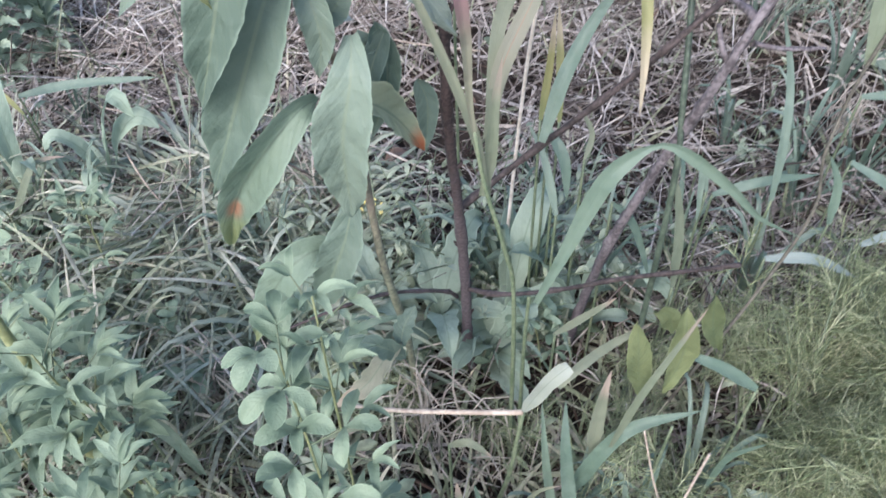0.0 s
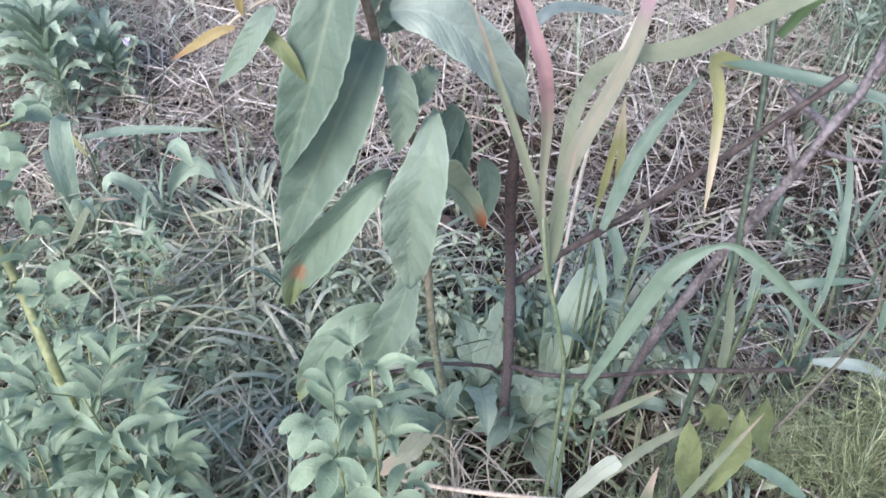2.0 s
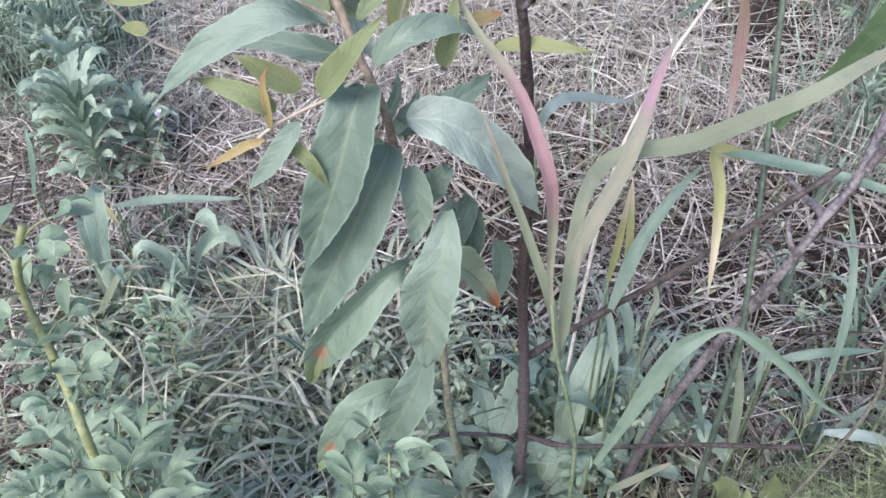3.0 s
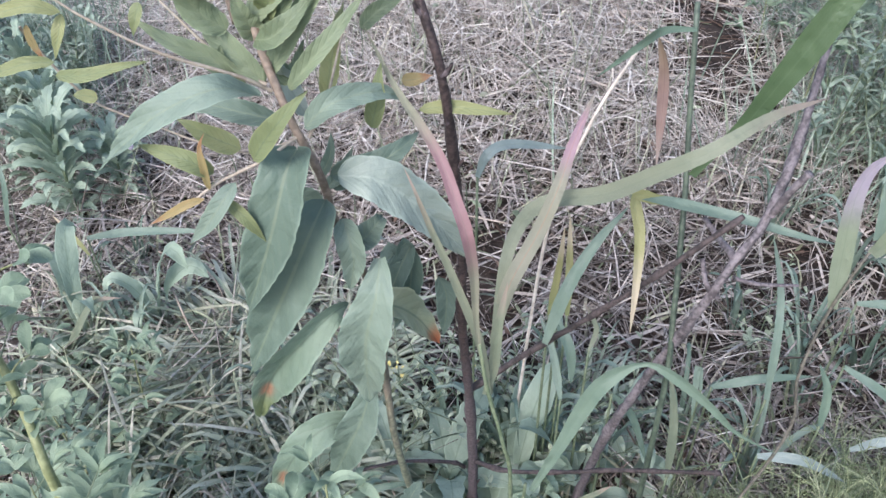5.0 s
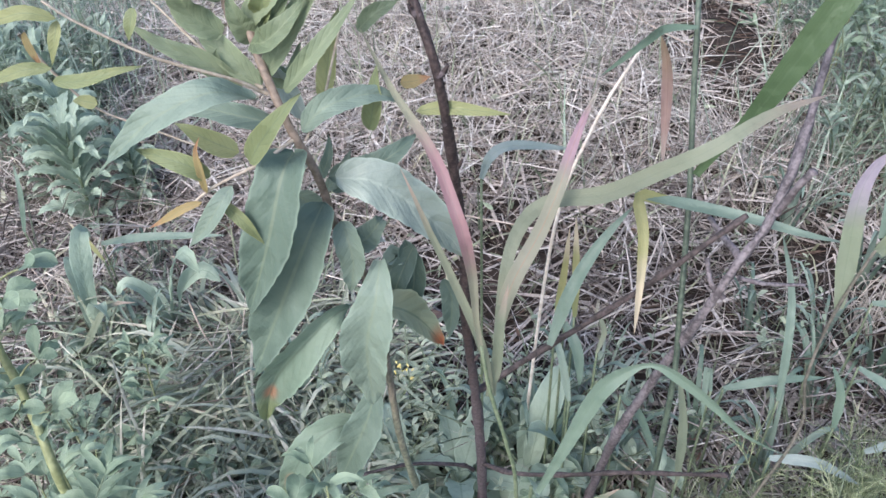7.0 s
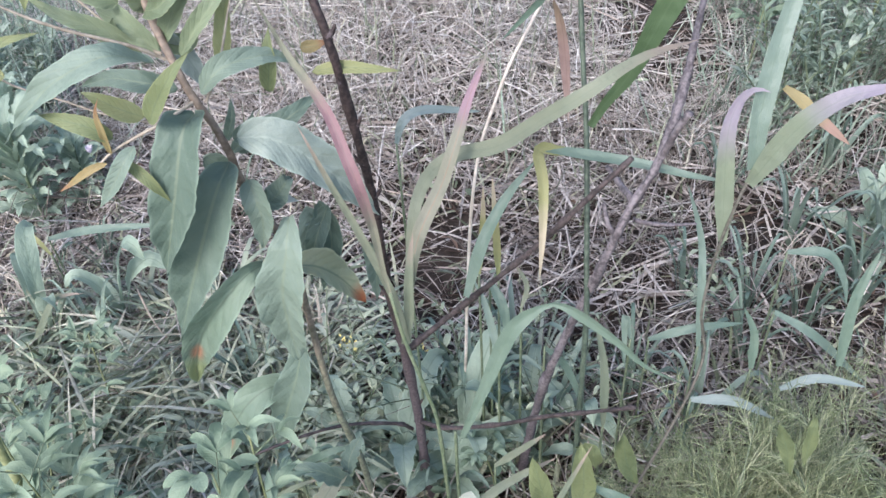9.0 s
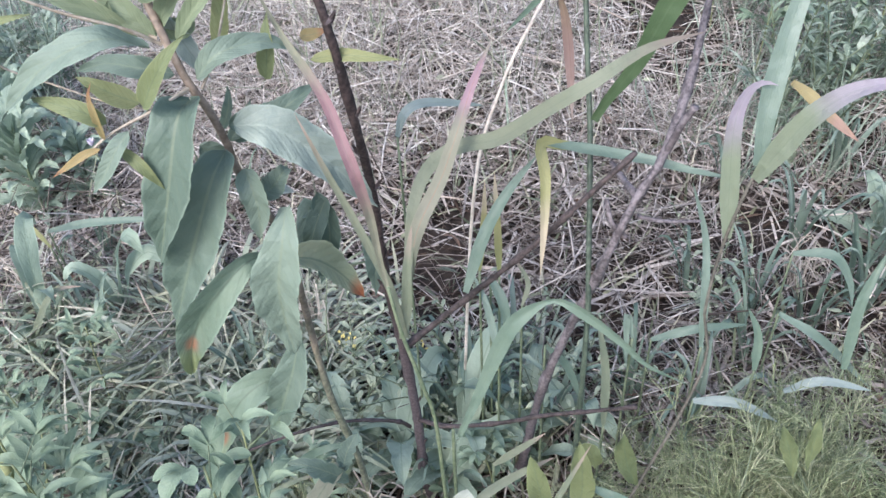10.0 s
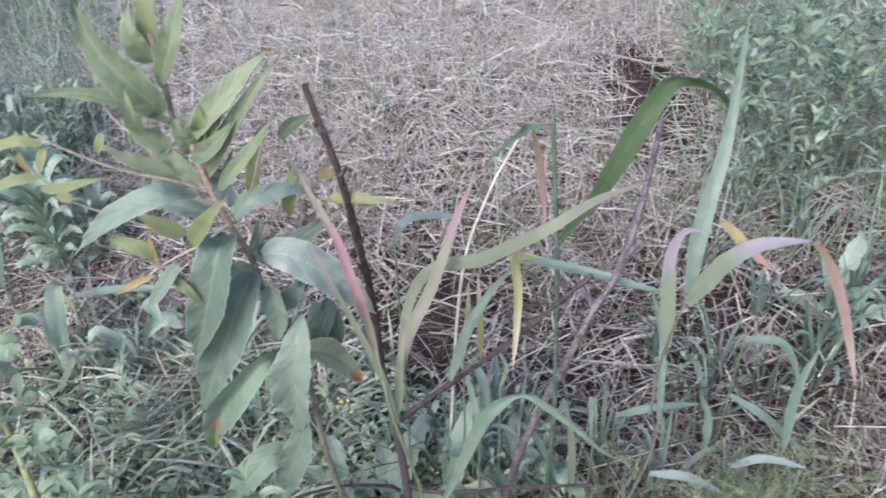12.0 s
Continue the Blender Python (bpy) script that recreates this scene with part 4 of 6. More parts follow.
blade_fan("broad_grass", "broad-bladed grass with pink kinked and pink-tipped leaves", [(0.040, 0.410, 0.297), (0.031, 0.405, 0.372), (0.016, 0.410, 0.433), (0.009, 0.412, 0.480)], [
    ([(0.012, 0.412, 0.456), (0.006, 0.410, 0.504), (0.004, 0.400, 0.555), (-0.001, 0.390, 0.600), (-0.009, 0.400, 0.619), (-0.018, 0.415, 0.636), (-0.032, 0.432, 0.651), (-0.053, 0.460, 0.666), (-0.074, 0.475, 0.702)], 0.0118, BLADE_PINK, (0.2, -1, 0.5), dict(fold=0.5, outline="reed")),
    ([(0.019, 0.450, 0.443), (0.029, 0.458, 0.497), (0.050, 0.478, 0.537), (0.063, 0.490, 0.571), (0.075, 0.522, 0.596), (0.092, 0.558, 0.623)], 0.0155, BLADE_TIP, (-0.3, -1, 0.4), dict(fold=0.4)),
    ([(0.018, 0.420, 0.416), (0.020, 0.440, 0.453), (0.024, 0.465, 0.502), (0.031, 0.485, 0.526), (0.044, 0.505, 0.538), (0.065, 0.510, 0.547), (0.097, 0.490, 0.566), (0.130, 0.465, 0.603), (0.159, 0.455, 0.628), (0.200, 0.475, 0.645), (0.250, 0.515, 0.640)], 0.0200, BLADE_PALE, (0.1, -0.8, 1), dict(fold=0.22, n=36, outline="reed")),
    ([(0.018, 0.420, 0.416), (0.009, 0.420, 0.472), (-0.012, 0.420, 0.538), (-0.026, 0.420, 0.577), (-0.038, 0.420, 0.613), (-0.045, 0.425, 0.627)], 0.0085, BLADE_PALE, (0.2, -1, 0.4), dict(fold=0.4)),
    ([(0.014, 0.420, 0.415), (0.020, 0.425, 0.443), (0.023, 0.430, 0.487), (0.028, 0.440, 0.518)], 0.0110, BLADE_PALE, (0, -1, 0.4), dict(fold=0.4)),
], (0.045, 0.43, -0.01))
blade_fan("broad_grass", "green broad-bladed grass with an arching and a yellowed leaf", [(0.179, 0.500, 0.326), (0.178, 0.520, 0.415), (0.176, 0.560, 0.521), (0.171, 0.580, 0.590), (0.165, 0.600, 0.675)], [
    ([(0.178, 0.560, 0.542), (0.189, 0.555, 0.567), (0.206, 0.545, 0.600), (0.225, 0.530, 0.657)] + [(0.254, 0.520, 0.729), (0.275, 0.515, 0.737), (0.298, 0.515, 0.727), (0.321, 0.520, 0.693)], 0.0290, BLADE_DEEP, (-0.5, -0.7, -0.5), dict(fold=0.2, n=34, outline="reed")),
    ([(0.178, 0.555, 0.518), (0.151, 0.550, 0.524), (0.132, 0.545, 0.529), (0.135, 0.520, 0.510), (0.134, 0.495, 0.478), (0.131, 0.469, 0.444)], 0.0130, BLADE_YELLOW, (0.2, -1, 0.3), dict(fold=0.3)),
    ([(0.129, 0.550, 0.528), (0.178, 0.545, 0.521), (0.225, 0.530, 0.519), (0.258, 0.520, 0.515), (0.294, 0.515, 0.510)], 0.0135, BLADE_TEAL, (0.1, -0.6, 1), {}),
    ([(0.065, 0.500, 0.397), (0.082, 0.520, 0.447), (0.104, 0.540, 0.482), (0.131, 0.560, 0.509)], 0.0150, BLADE_TEAL, (-0.3, -1, 0.6), {}),
    ([(0.164, 0.580, 0.661), (0.144, 0.600, 0.651), (0.133, 0.630, 0.626), (0.102, 0.660, 0.581)], 0.0085, BLADE, (0, -1, 0.6), {}),
    ([(0.148, 0.640, 0.629), (0.157, 0.640, 0.601), (0.164, 0.650, 0.552), (0.170, 0.660, 0.486)], 0.0140, BLADE_RUST, (-0.4, -1, 0.3), dict(fold=0.7, outline="withered", wave=0.05)),
], (0.175, 0.49, -0.01), STALK_BLUE, 0.0028)
blade_fan("broad_grass", "low arching green grass blade beside a bare twig", [(0.052, 0.425, 0.200), (0.053, 0.420, 0.300)], [
    ([(0.059, 0.420, 0.291), (0.079, 0.425, 0.346), (0.095, 0.430, 0.392), (0.107, 0.432, 0.420), (0.123, 0.434, 0.437), (0.143, 0.434, 0.446), (0.166, 0.430, 0.435), (0.196, 0.426, 0.409), (0.222, 0.423, 0.382), (0.259, 0.420, 0.361)], 0.0172, BLADE, (-0.35, -1, 0.15), dict(fold=0.35, n=40, outline="arch", cross=6)),
], (0.055, 0.44, -0.01))
blade_fan("broad_grass", "purple-flushed broad-bladed grass on a thin bent stalk", [(0.277, 0.460, 0.315), (0.272, 0.460, 0.409), (0.274, 0.460, 0.472), (0.280, 0.455, 0.527), (0.285, 0.450, 0.562)], [
    ([(0.285, 0.450, 0.564), (0.286, 0.460, 0.609), (0.294, 0.475, 0.654), (0.303, 0.490, 0.693)] + [(0.311, 0.520, 0.794)], 0.0195, BLADE_TEAL, (0, -1, 0.4), dict(fold=0.3, outline="spear")),
    ([(0.277, 0.460, 0.490), (0.272, 0.462, 0.533), (0.267, 0.465, 0.587), (0.271, 0.465, 0.613), (0.279, 0.460, 0.625), (0.288, 0.455, 0.625)], 0.0175, BLADE_PURPLE, (-0.2, -1, 0.6), dict(fold=0.3)),
    ([(0.285, 0.450, 0.551), (0.293, 0.440, 0.581), (0.304, 0.430, 0.612), (0.321, 0.420, 0.636), (0.339, 0.410, 0.648)] + [(0.356, 0.400, 0.656)], 0.0200, BLADE_PURPLE, (-0.1, -0.8, 1), {}),
    ([(0.322, 0.520, 0.595), (0.333, 0.510, 0.589), (0.346, 0.500, 0.578), (0.371, 0.490, 0.559)], 0.0120, BLADE_OCHRE, (0, -1, 0.6), {}),
    ([(0.356, 0.400, 0.656), (0.374, 0.400, 0.633), (0.398, 0.400, 0.582), (0.429, 0.400, 0.499)], 0.0110, BLADE_RUST, (0, -1, 0.2), {}),
], (0.20, 0.47, -0.01), STALK_DUSK, 0.0015)


def build_pale_straw():
    t = placed(tagged(new("dry_stalk"), "single pale dry grass stalk leaning through weeds", "stalk"), 0.05, 0.66, 0)
    part("stalk", tube([(0.045, 0.66, -0.01)] + [(0.068, 0.655, 0.393), (0.099, 0.655, 0.530), (0.138, 0.660, 0.614)], 0.0024, 0.0016, 24, 6, 0.05, 3), STALK_PALE, t)


build_pale_straw()


def scatter_stalks():
    r = np.random.RandomState(77)
    for k in range(70):
        y = 0.55 + 1.5 * r.rand() ** 1.3
        x = (r.rand() * 2 - 1) * (0.35 + 0.55 * y)
        a, long = r.rand() * 6.28, 0.14 + 0.20 * r.rand()
        z = float(height(x, y)) + 0.025 + 0.05 * r.rand()
        d = np.array([math.cos(a), math.sin(a), 0.0])
        n = np.array([-math.sin(a), math.cos(a), 0.0])
        c = np.array([x, y, z])
        rise = np.array([0, 0, 0.10 * r.randn()]) * long
        pts = [c - d * long / 2 - rise, c + n * long * 0.08 * r.randn() + np.array([0, 0, 0.012]), c + d * long / 2 + rise]
        t = placed(tagged(new("dry_stalk"), "pale dry straw stalk lying loose on thatch", "stalk", "loose straw stalks"), x, y, z)
        part("stalk", tube(pts, 0.0013 + 0.0008 * r.rand(), 0.0011, 10, 5, 0.06, k), STALK_PALE if r.rand() < 0.6 else STALK_STRAW, t)


scatter_stalks()


# ---- alfalfa ----
def alfalfa(name, tall, seed, lean=(0.0, 0.0), size=1.0, label="alfalfa stem with grey-green leaflets in threes", nodes=9, slim=0.36, fan=(-1, 0, 1)):
    r = np.random.RandomState(seed)
    t = tagged(new(name), label, "alfalfa", "alfalfa plants")
    bend = np.array([lean[0], lean[1], 0])
    pts = [np.array([0, 0, -0.01]), np.array([0, 0, tall * 0.4]) + bend * 0.25, np.array([0, 0, tall * 0.75]) + bend * 0.6, np.array([0, 0, tall]) + bend]
    part("stem", tube(pts, 0.0016, 0.0008, 18, 6, 0.04, seed), STALK_LIME, t)
    line = curve(pts, 60)
    turn = r.rand() * 6.28
    for i in range(nodes):
        f = 0.42 + 0.58 * (i / (nodes - 1)) ** 0.7
        c = line[min(59, int(f * 59))]
        turn += 2.4 + 0.4 * r.randn()
        out = np.array([math.cos(turn), math.sin(turn), 0.45 + 0.6 * f])
        stalk = (0.016 + 0.02 * r.rand()) * size * (1.25 - 0.6 * f)
        tip = c + out / np.linalg.norm(out) * stalk
        petiole = part("petiole", tube([c, c + out * stalk * 0.4, tip], 0.0007, 0.0005, 5, 5), STALK_GREEN, t)
        for side in fan:
            a = turn + side * (1.0 + 0.25 * r.randn())
            long = (0.017 + 0.010 * r.rand()) * size * (1.15 - 0.35 * f)
            d = np.array([math.cos(a), math.sin(a), 0.10 + 0.75 * r.rand() ** 1.5])
            end = tip + d * long
            part("leaflet", leaf([tip, (tip + end) / 2 + np.array([0, 0, 0.003]), end - np.array([0, 0, 0.003 + 0.006 * r.rand()])], long * slim * (0.85 + 0.3 * r.rand()), (math.cos(a) * -0.3, math.sin(a) * -0.3 - 0.25, 1), "spoon" if slim > 0.3 else "lance", 0.22 + 0.25 * r.rand(), 12, 0.06, 0.0 if slim > 0.4 else 0.13, 0.3 * r.randn(), seed + 7 * i + int(side), 4), ALFALFA, petiole)
    return t


def place_alfalfa():
    near = alfalfa("alfalfa", 0.42, 51, (-0.01, 0.01), 1.45, nodes=12, slim=0.44)
    near.matrix_basis = pose(-0.105, 0.275, 0)
    big = alfalfa("alfalfa", 0.33, 52, (0.0, -0.02), 1.75, "tall leafy alfalfa stem with long grey-green leaflets", 12, 0.28, (-1.3, -0.65, 0, 0.65, 1.3))
    big.matrix_basis = pose(-0.325, 0.37, 0)
    low = alfalfa("alfalfa", 0.20, 53, (0.02, -0.02), 1.0, "short alfalfa stem with small grey-green leaflets", 9)
    low.matrix_basis = pose(-0.07, 0.255, 0)
    other = alfalfa("alfalfa", 0.24, 58, (-0.03, 0.01), 0.85, "thin alfalfa stem with small narrow leaflets", 12)
    other.matrix_basis = pose(-0.24, 0.30, 0)
    star = alfalfa("alfalfa", 0.43, 59, (0.0, 0.015), 1.35, "slender alfalfa stem with a star of narrow leaflets on top", 14, 0.27)
    star.matrix_basis = pose(-0.095, 0.303, 0)
    r = np.random.RandomState(9)
    for k in range(15):
        y = 0.20 + 0.52 * r.rand() ** 1.3
        x = -0.16 - (0.25 + 0.6 * y) * r.rand() ** 0.8
        if (x > -0.34 and y > 0.29) or y > 0.46:
            continue
        base, tall = ((low, 0.20), (other, 0.24), (big, 0.33))[int(2.6 * r.rand())]
        goal = (0.10 + 0.11 * r.rand()) if y > 0.42 else (0.14 + 0.12 * r.rand())
        s = goal / tall
        m = pose(x, y, 0, 14 * r.randn(), 14 * r.randn(), 360 * r.rand())
        c = copy_thing(base, m)
        c.scale = (0.75 + 0.5 * s, 0.75 + 0.5 * s, s)
    for x, y, s in ((-0.03, 0.24, 1.1), (-0.12, 0.20, 1.0), (-0.06, 0.20, 1.3), (-0.13, 0.17, 1.3), (-0.26, 0.20, 1.2), (-0.12, 0.52, 0.8), (0.09, 0.56, 0.6)):
        c = copy_thing(low, pose(x, y, 0, 0, 0, 360 * r.rand()))
        c.scale = (1, 1, s)
    tall = alfalfa("alfalfa", 0.27, 54, (0.01, -0.015), 1.8, "bushy alfalfa stem topped by a whorl of long leaflets", 13, 0.27, (-1.3, -0.65, 0, 0.65, 1.3))
    tall.matrix_basis = pose(-0.337, 0.385, 0)
    for x, y, s, turn in ((-0.28, 0.262, 0.95, 60), (-0.385, 0.325, 1.0, 130), (-0.215, 0.213, 0.9, 250), (-0.104, 0.262, 0.9, 310), (-0.44, 0.43, 0.9, 20)):
        copy_thing(tall, pose(x, y, 0, 0, 0, turn)).scale = (s, s, s)
    for x, y, s, turn in ((0.62, 1.50, 1.15, 30), (0.70, 1.66, 1.2, 140), (0.58, 1.72, 1.1, 260), (0.82, 1.46, 1.1, 80), (0.76, 1.58, 1.3, 320), (0.92, 1.64, 1.2, 190), (0.66, 1.92, 1.3, 60)):
        copy_thing(tall, pose(x, y, 0.05, 0, 0, turn)).scale = (s, s, s)
    thin = alfalfa("alfalfa", 0.19, 55, (0.01, 0.0), 1.3, "small alfalfa shoot with a star of narrow leaflets", 13, 0.27)
    thin.matrix_basis = pose(-0.450, 0.670, 0)
    for x, y, turn in ((-0.52, 0.60, 200),):
        copy_thing(thin, pose(x, y, 0, 0, 0, turn)).scale = (0.9, 0.9, 0.8)
    stalk = alfalfa("alfalfa", 0.44, 57, (-0.02, 0.02), 1.3, "stout yellow-green alfalfa stem with leaflets near its top", 9)
    stalk.matrix_basis = pose(-0.385, 0.41, 0)


place_alfalfa()


# ---- grass clumps ----
def grass_clump(name, seed, tall, count, width, material, label):
    r = np.random.RandomState(seed)
    t = tagged(new(name), label, "grass", "grass clumps")
    for i in range(count):
        a = r.rand() * 6.28
        out = np.array([math.cos(a), math.sin(a), 0])
        h = tall * (0.55 + 0.45 * r.rand())
        s = 0.15 + 0.75 * r.rand()
        b = out * 0.012 * r.rand()
        pts = [b - np.array([0, 0, 0.01]), b + out * h * s * 0.25 + np.array([0, 0, h * 0.5]), b + out * h * s * 0.65 + np.array([0, 0, h * 0.85]), b + out * h * s * 1.1 + np.array([0, 0, h * (0.95 - 0.55 * s)])]
        part("blade", leaf(pts, width * (0.6 + 0.5 * r.rand()), (-out[0], -out[1], 0.9), "blade", 0.3, 14, 0.02, 0, 0.5 * r.randn(), seed + i, 4), material, t)
    return t


def spreading_tuft(name, seed, count, label):
    r = np.random.RandomState(seed)
    t = tagged(new(name), label, "grass", "low grass tufts")
    for i in range(count):
        a, long = r.rand() * 6.28, 0.05 + 0.07 * r.rand()
        out = np.array([math.cos(a), math.sin(a), 0])
        up = 0.25 + 0.75 * r.rand()
        b = out * 0.02 * r.rand() - np.array([0, 0, 0.005])
        pts = [b, b + out * long * 0.4 + np.array([0, 0, long * up * 0.6]), b + out * long * 0.8 + np.array([0, 0, long * up * 0.8]), b + out * long * 1.1 + np.array([0, 0, long * up * 0.6])]
        part("blade", leaf(pts, 0.0034 + 0.0034 * r.rand(), (-out[0] * 0.4, -out[1] * 0.4, 1), "blade", 0.3, 8, 0.02, 0, 0.3 * r.randn(), i, 2), BLADE_MEADOW, t)
    return t


def place_clumps():
    a = grass_clump("grass_clump", 61, 0.22, 9, 0.010, BLADE_TEAL, "blue-green grass clump with arching blades")
    a.matrix_basis = pose(0.06, 0.63, 0)
    b = grass_clump("grass_clump", 62, 0.16, 10, 0.008, BLADE, "green grass clump with arching blades")
    b.matrix_basis = pose(-0.02, 0.64, 0)
    low = spreading_tuft("grass_tuft", 64, 34, "low spreading tuft of narrow pale grass leaves")
    low.matrix_basis = pose(-0.487, 0.762, 0)
    q = np.random.RandomState(13)
    for p in [(-0.589, 0.799, 0.000), (-0.393, 0.705, 0.000), (-0.520, 0.674, 0.000), (-0.456, 0.823, 0.000), (-0.291, 0.618, 0.000), (-0.621, 0.696, 0.000), (-0.259, 0.759, 0.000)] + [(-0.597, 0.820, 0.000), (-0.425, 0.685, -0.000), (-0.338, 0.627, 0.000), (-0.155, 0.634, 0.000), (-0.585, 0.679, 0.000), (-0.145, 0.761, -0.000), (0.054, 0.702, 0.000), (0.153, 0.771, 0.000), (-0.586, 0.930, 0.000)]:
        c = copy_thing(low, pose(p[0], p[1], 0, 0, 0, 360 * q.rand()))
        c.scale = (0.8 + 0.5 * q.rand(),) * 3
    for k in range(26):
        y = 0.56 + 0.32 * q.rand()
        c = copy_thing(low, pose(-0.16 - 0.55 * y * q.rand(), y, 0, 0, 0, 360 * q.rand()))
        c.scale = (1.2 + 0.7 * q.rand(),) * 3
    r = np.random.RandomState(3)
    for x, y, s in ((0.16, 0.66, 0.9), (0.04, 0.70, 1.0), (0.28, 0.72, 0.9), (0.36, 0.66, 0.9), (0.12, 0.80, 0.9), (0.02, 0.56, 0.7), (0.46, 0.80, 1.0), (0.56, 0.86, 1.1), (0.66, 0.95, 1.1), (0.40, 0.95, 0.8),
                    (0.10, 0.36, 0.7), (0.16, 0.33, 0.8), (0.22, 0.37, 0.8), (-0.32, 0.85, 0.7), (-0.52, 0.80, 0.8), (-0.62, 1.05, 0.9), (-0.40, 1.2, 0.8), (-0.25, 0.72, 0.8), (0.9, 1.2, 1.1), (0.75, 1.3, 1.0), (0.61, 1.08, 1.0), (0.66, 0.90, 0.9), (0.49, 0.90, 0.8), (0.74, 1.02, 1.0), (0.52, 1.22, 0.9), (0.80, 1.12, 1.0), (0.84, 1.03, 0.9)):
        c = copy_thing(a if r.rand() < 0.6 else b, pose(x, y, 0, 0, 0, 360 * r.rand()))
        c.scale = (s, s, s)


place_clumps()


# ---- single blades in the straw ----
def low_blade(points, width, material, label, face=(0, -0.8, 0.8), outline="blade"):
    x, y, z = points[0]
    root = (x, y + 0.01, -0.01)
    t = placed(tagged(new("grass_tuft"), label, "grass", "low grass blades"), *root)
    part("sheath", tube([root, (x, y + 0.006, z * 0.5), points[0]], 0.0018, 0.0014, 8, 6), STALK_GREEN, t)
    part("blade", leaf(points, width, face, outline, 0.25, 20, 0.03, 0, 0, int(abs(x) * 1000), 4), material, t)


ICE = "pale silvery blue-green grass blade bending over straw"
TEAL, GREEN, PALE = "blue-green grass blade arching over straw", "yellow-green upright grass blade in straw", "pale fading grass blade drooping over straw"
low_blade([(-0.003, 0.620, 0.494), (0.006, 0.620, 0.519), (0.027, 0.630, 0.525), (0.082, 0.650, 0.511)], 0.0100, BLADE_ICE, ICE)
low_blade([(0.075, 0.600, 0.341), (0.080, 0.600, 0.400), (0.082, 0.600, 0.456)], 0.0075, BLADE_YELLOW, GREEN)
low_blade([(0.330, 0.620, 0.209), (0.324, 0.630, 0.295), (0.320, 0.650, 0.348), (0.299, 0.660, 0.413)], 0.0100, BLADE_TEAL, TEAL)
low_blade([(0.209, 0.520, 0.189), (0.208, 0.540, 0.255), (0.197, 0.560, 0.316)], 0.0100, BLADE_PALE, PALE)
low_blade([(0.095, 0.580, 0.235), (0.082, 0.600, 0.291), (0.067, 0.620, 0.321)], 0.0090, BLADE_TEAL, TEAL)
low_blade([(0.145, 0.560, 0.270), (0.170, 0.560, 0.237), (0.197, 0.560, 0.158)], 0.0085, BLADE_TEAL, TEAL)
low_blade([(0.477, 0.780, 0.222), (0.523, 0.770, 0.226), (0.549, 0.760, 0.192), (0.559, 0.750, 0.154)], 0.0130, BLADE_TEAL, TEAL)
low_blade([(0.435, 0.680, 0.208), (0.492, 0.670, 0.171), (0.566, 0.660, 0.097)], 0.0120, BLADE_TEAL, TEAL)
low_blade([(0.282, 0.660, 0.182), (0.334, 0.660, 0.200), (0.399, 0.670, 0.199)], 0.0115, BLADE_TEAL, TEAL)
low_blade([(0.488, 0.600, 0.195), (0.492, 0.620, 0.278), (0.514, 0.640, 0.339)], 0.0140, BLADE, TEAL)
low_blade([(0.313, 0.560, 0.184), (0.358, 0.550, 0.192), (0.404, 0.540, 0.173)], 0.0120, BLADE_ICE, ICE)
low_blade([(0.419, 0.580, 0.179), (0.458, 0.580, 0.196), (0.510, 0.570, 0.192)], 0.0110, BLADE_ICE, ICE)
low_blade([(0.086, 0.620, 0.315), (0.101, 0.600, 0.291), (0.106, 0.590, 0.248)], 0.0120, BLADE_TEAL, TEAL)
low_blade([(0.096, 0.620, 0.323), (0.094, 0.630, 0.378), (0.091, 0.650, 0.434)], 0.0085, BLADE_YELLOW, GREEN)
low_blade([(0.121, 0.600, 0.291), (0.127, 0.610, 0.316), (0.112, 0.620, 0.343)], 0.0060, BLADE_PALE, PALE)
low_blade([(0.241, 0.580, 0.262), (0.232, 0.580, 0.296), (0.236, 0.570, 0.228)], 0.0075, BLADE_TEAL, TEAL)
low_blade([(0.389, 0.600, 0.192), (0.387, 0.610, 0.237), (0.373, 0.620, 0.271)], 0.0110, BLADE, TEAL)
low_blade([(-0.138, 0.500, 0.140), (-0.095, 0.500, 0.167), (-0.058, 0.510, 0.166)], 0.0090, BLADE, TEAL)
low_blade([(0.089, 0.480, 0.168), (0.119, 0.480, 0.198), (0.144, 0.480, 0.223)], 0.0080, BLADE_PALE, PALE)
low_blade([(-0.624, 0.850, 0.078), (-0.597, 0.850, 0.097), (-0.569, 0.850, 0.105)], 0.0090, BLADE_PALE, PALE)
low_blade([(-0.638, 0.950, 0.137), (-0.557, 0.950, 0.154), (-0.425, 0.950, 0.163)], 0.0140, BLADE_TEAL, TEAL)
low_blade([(-0.804, 1.000, 0.116), (-0.783, 1.000, 0.186), (-0.789, 1.020, 0.239)], 0.0120, BLADE_TEAL, TEAL)
low_blade([(-0.623, 0.920, 0.127), (-0.644, 0.930, 0.152), (-0.682, 0.950, 0.180)], 0.0075, BLADE_YELLOW, GREEN)

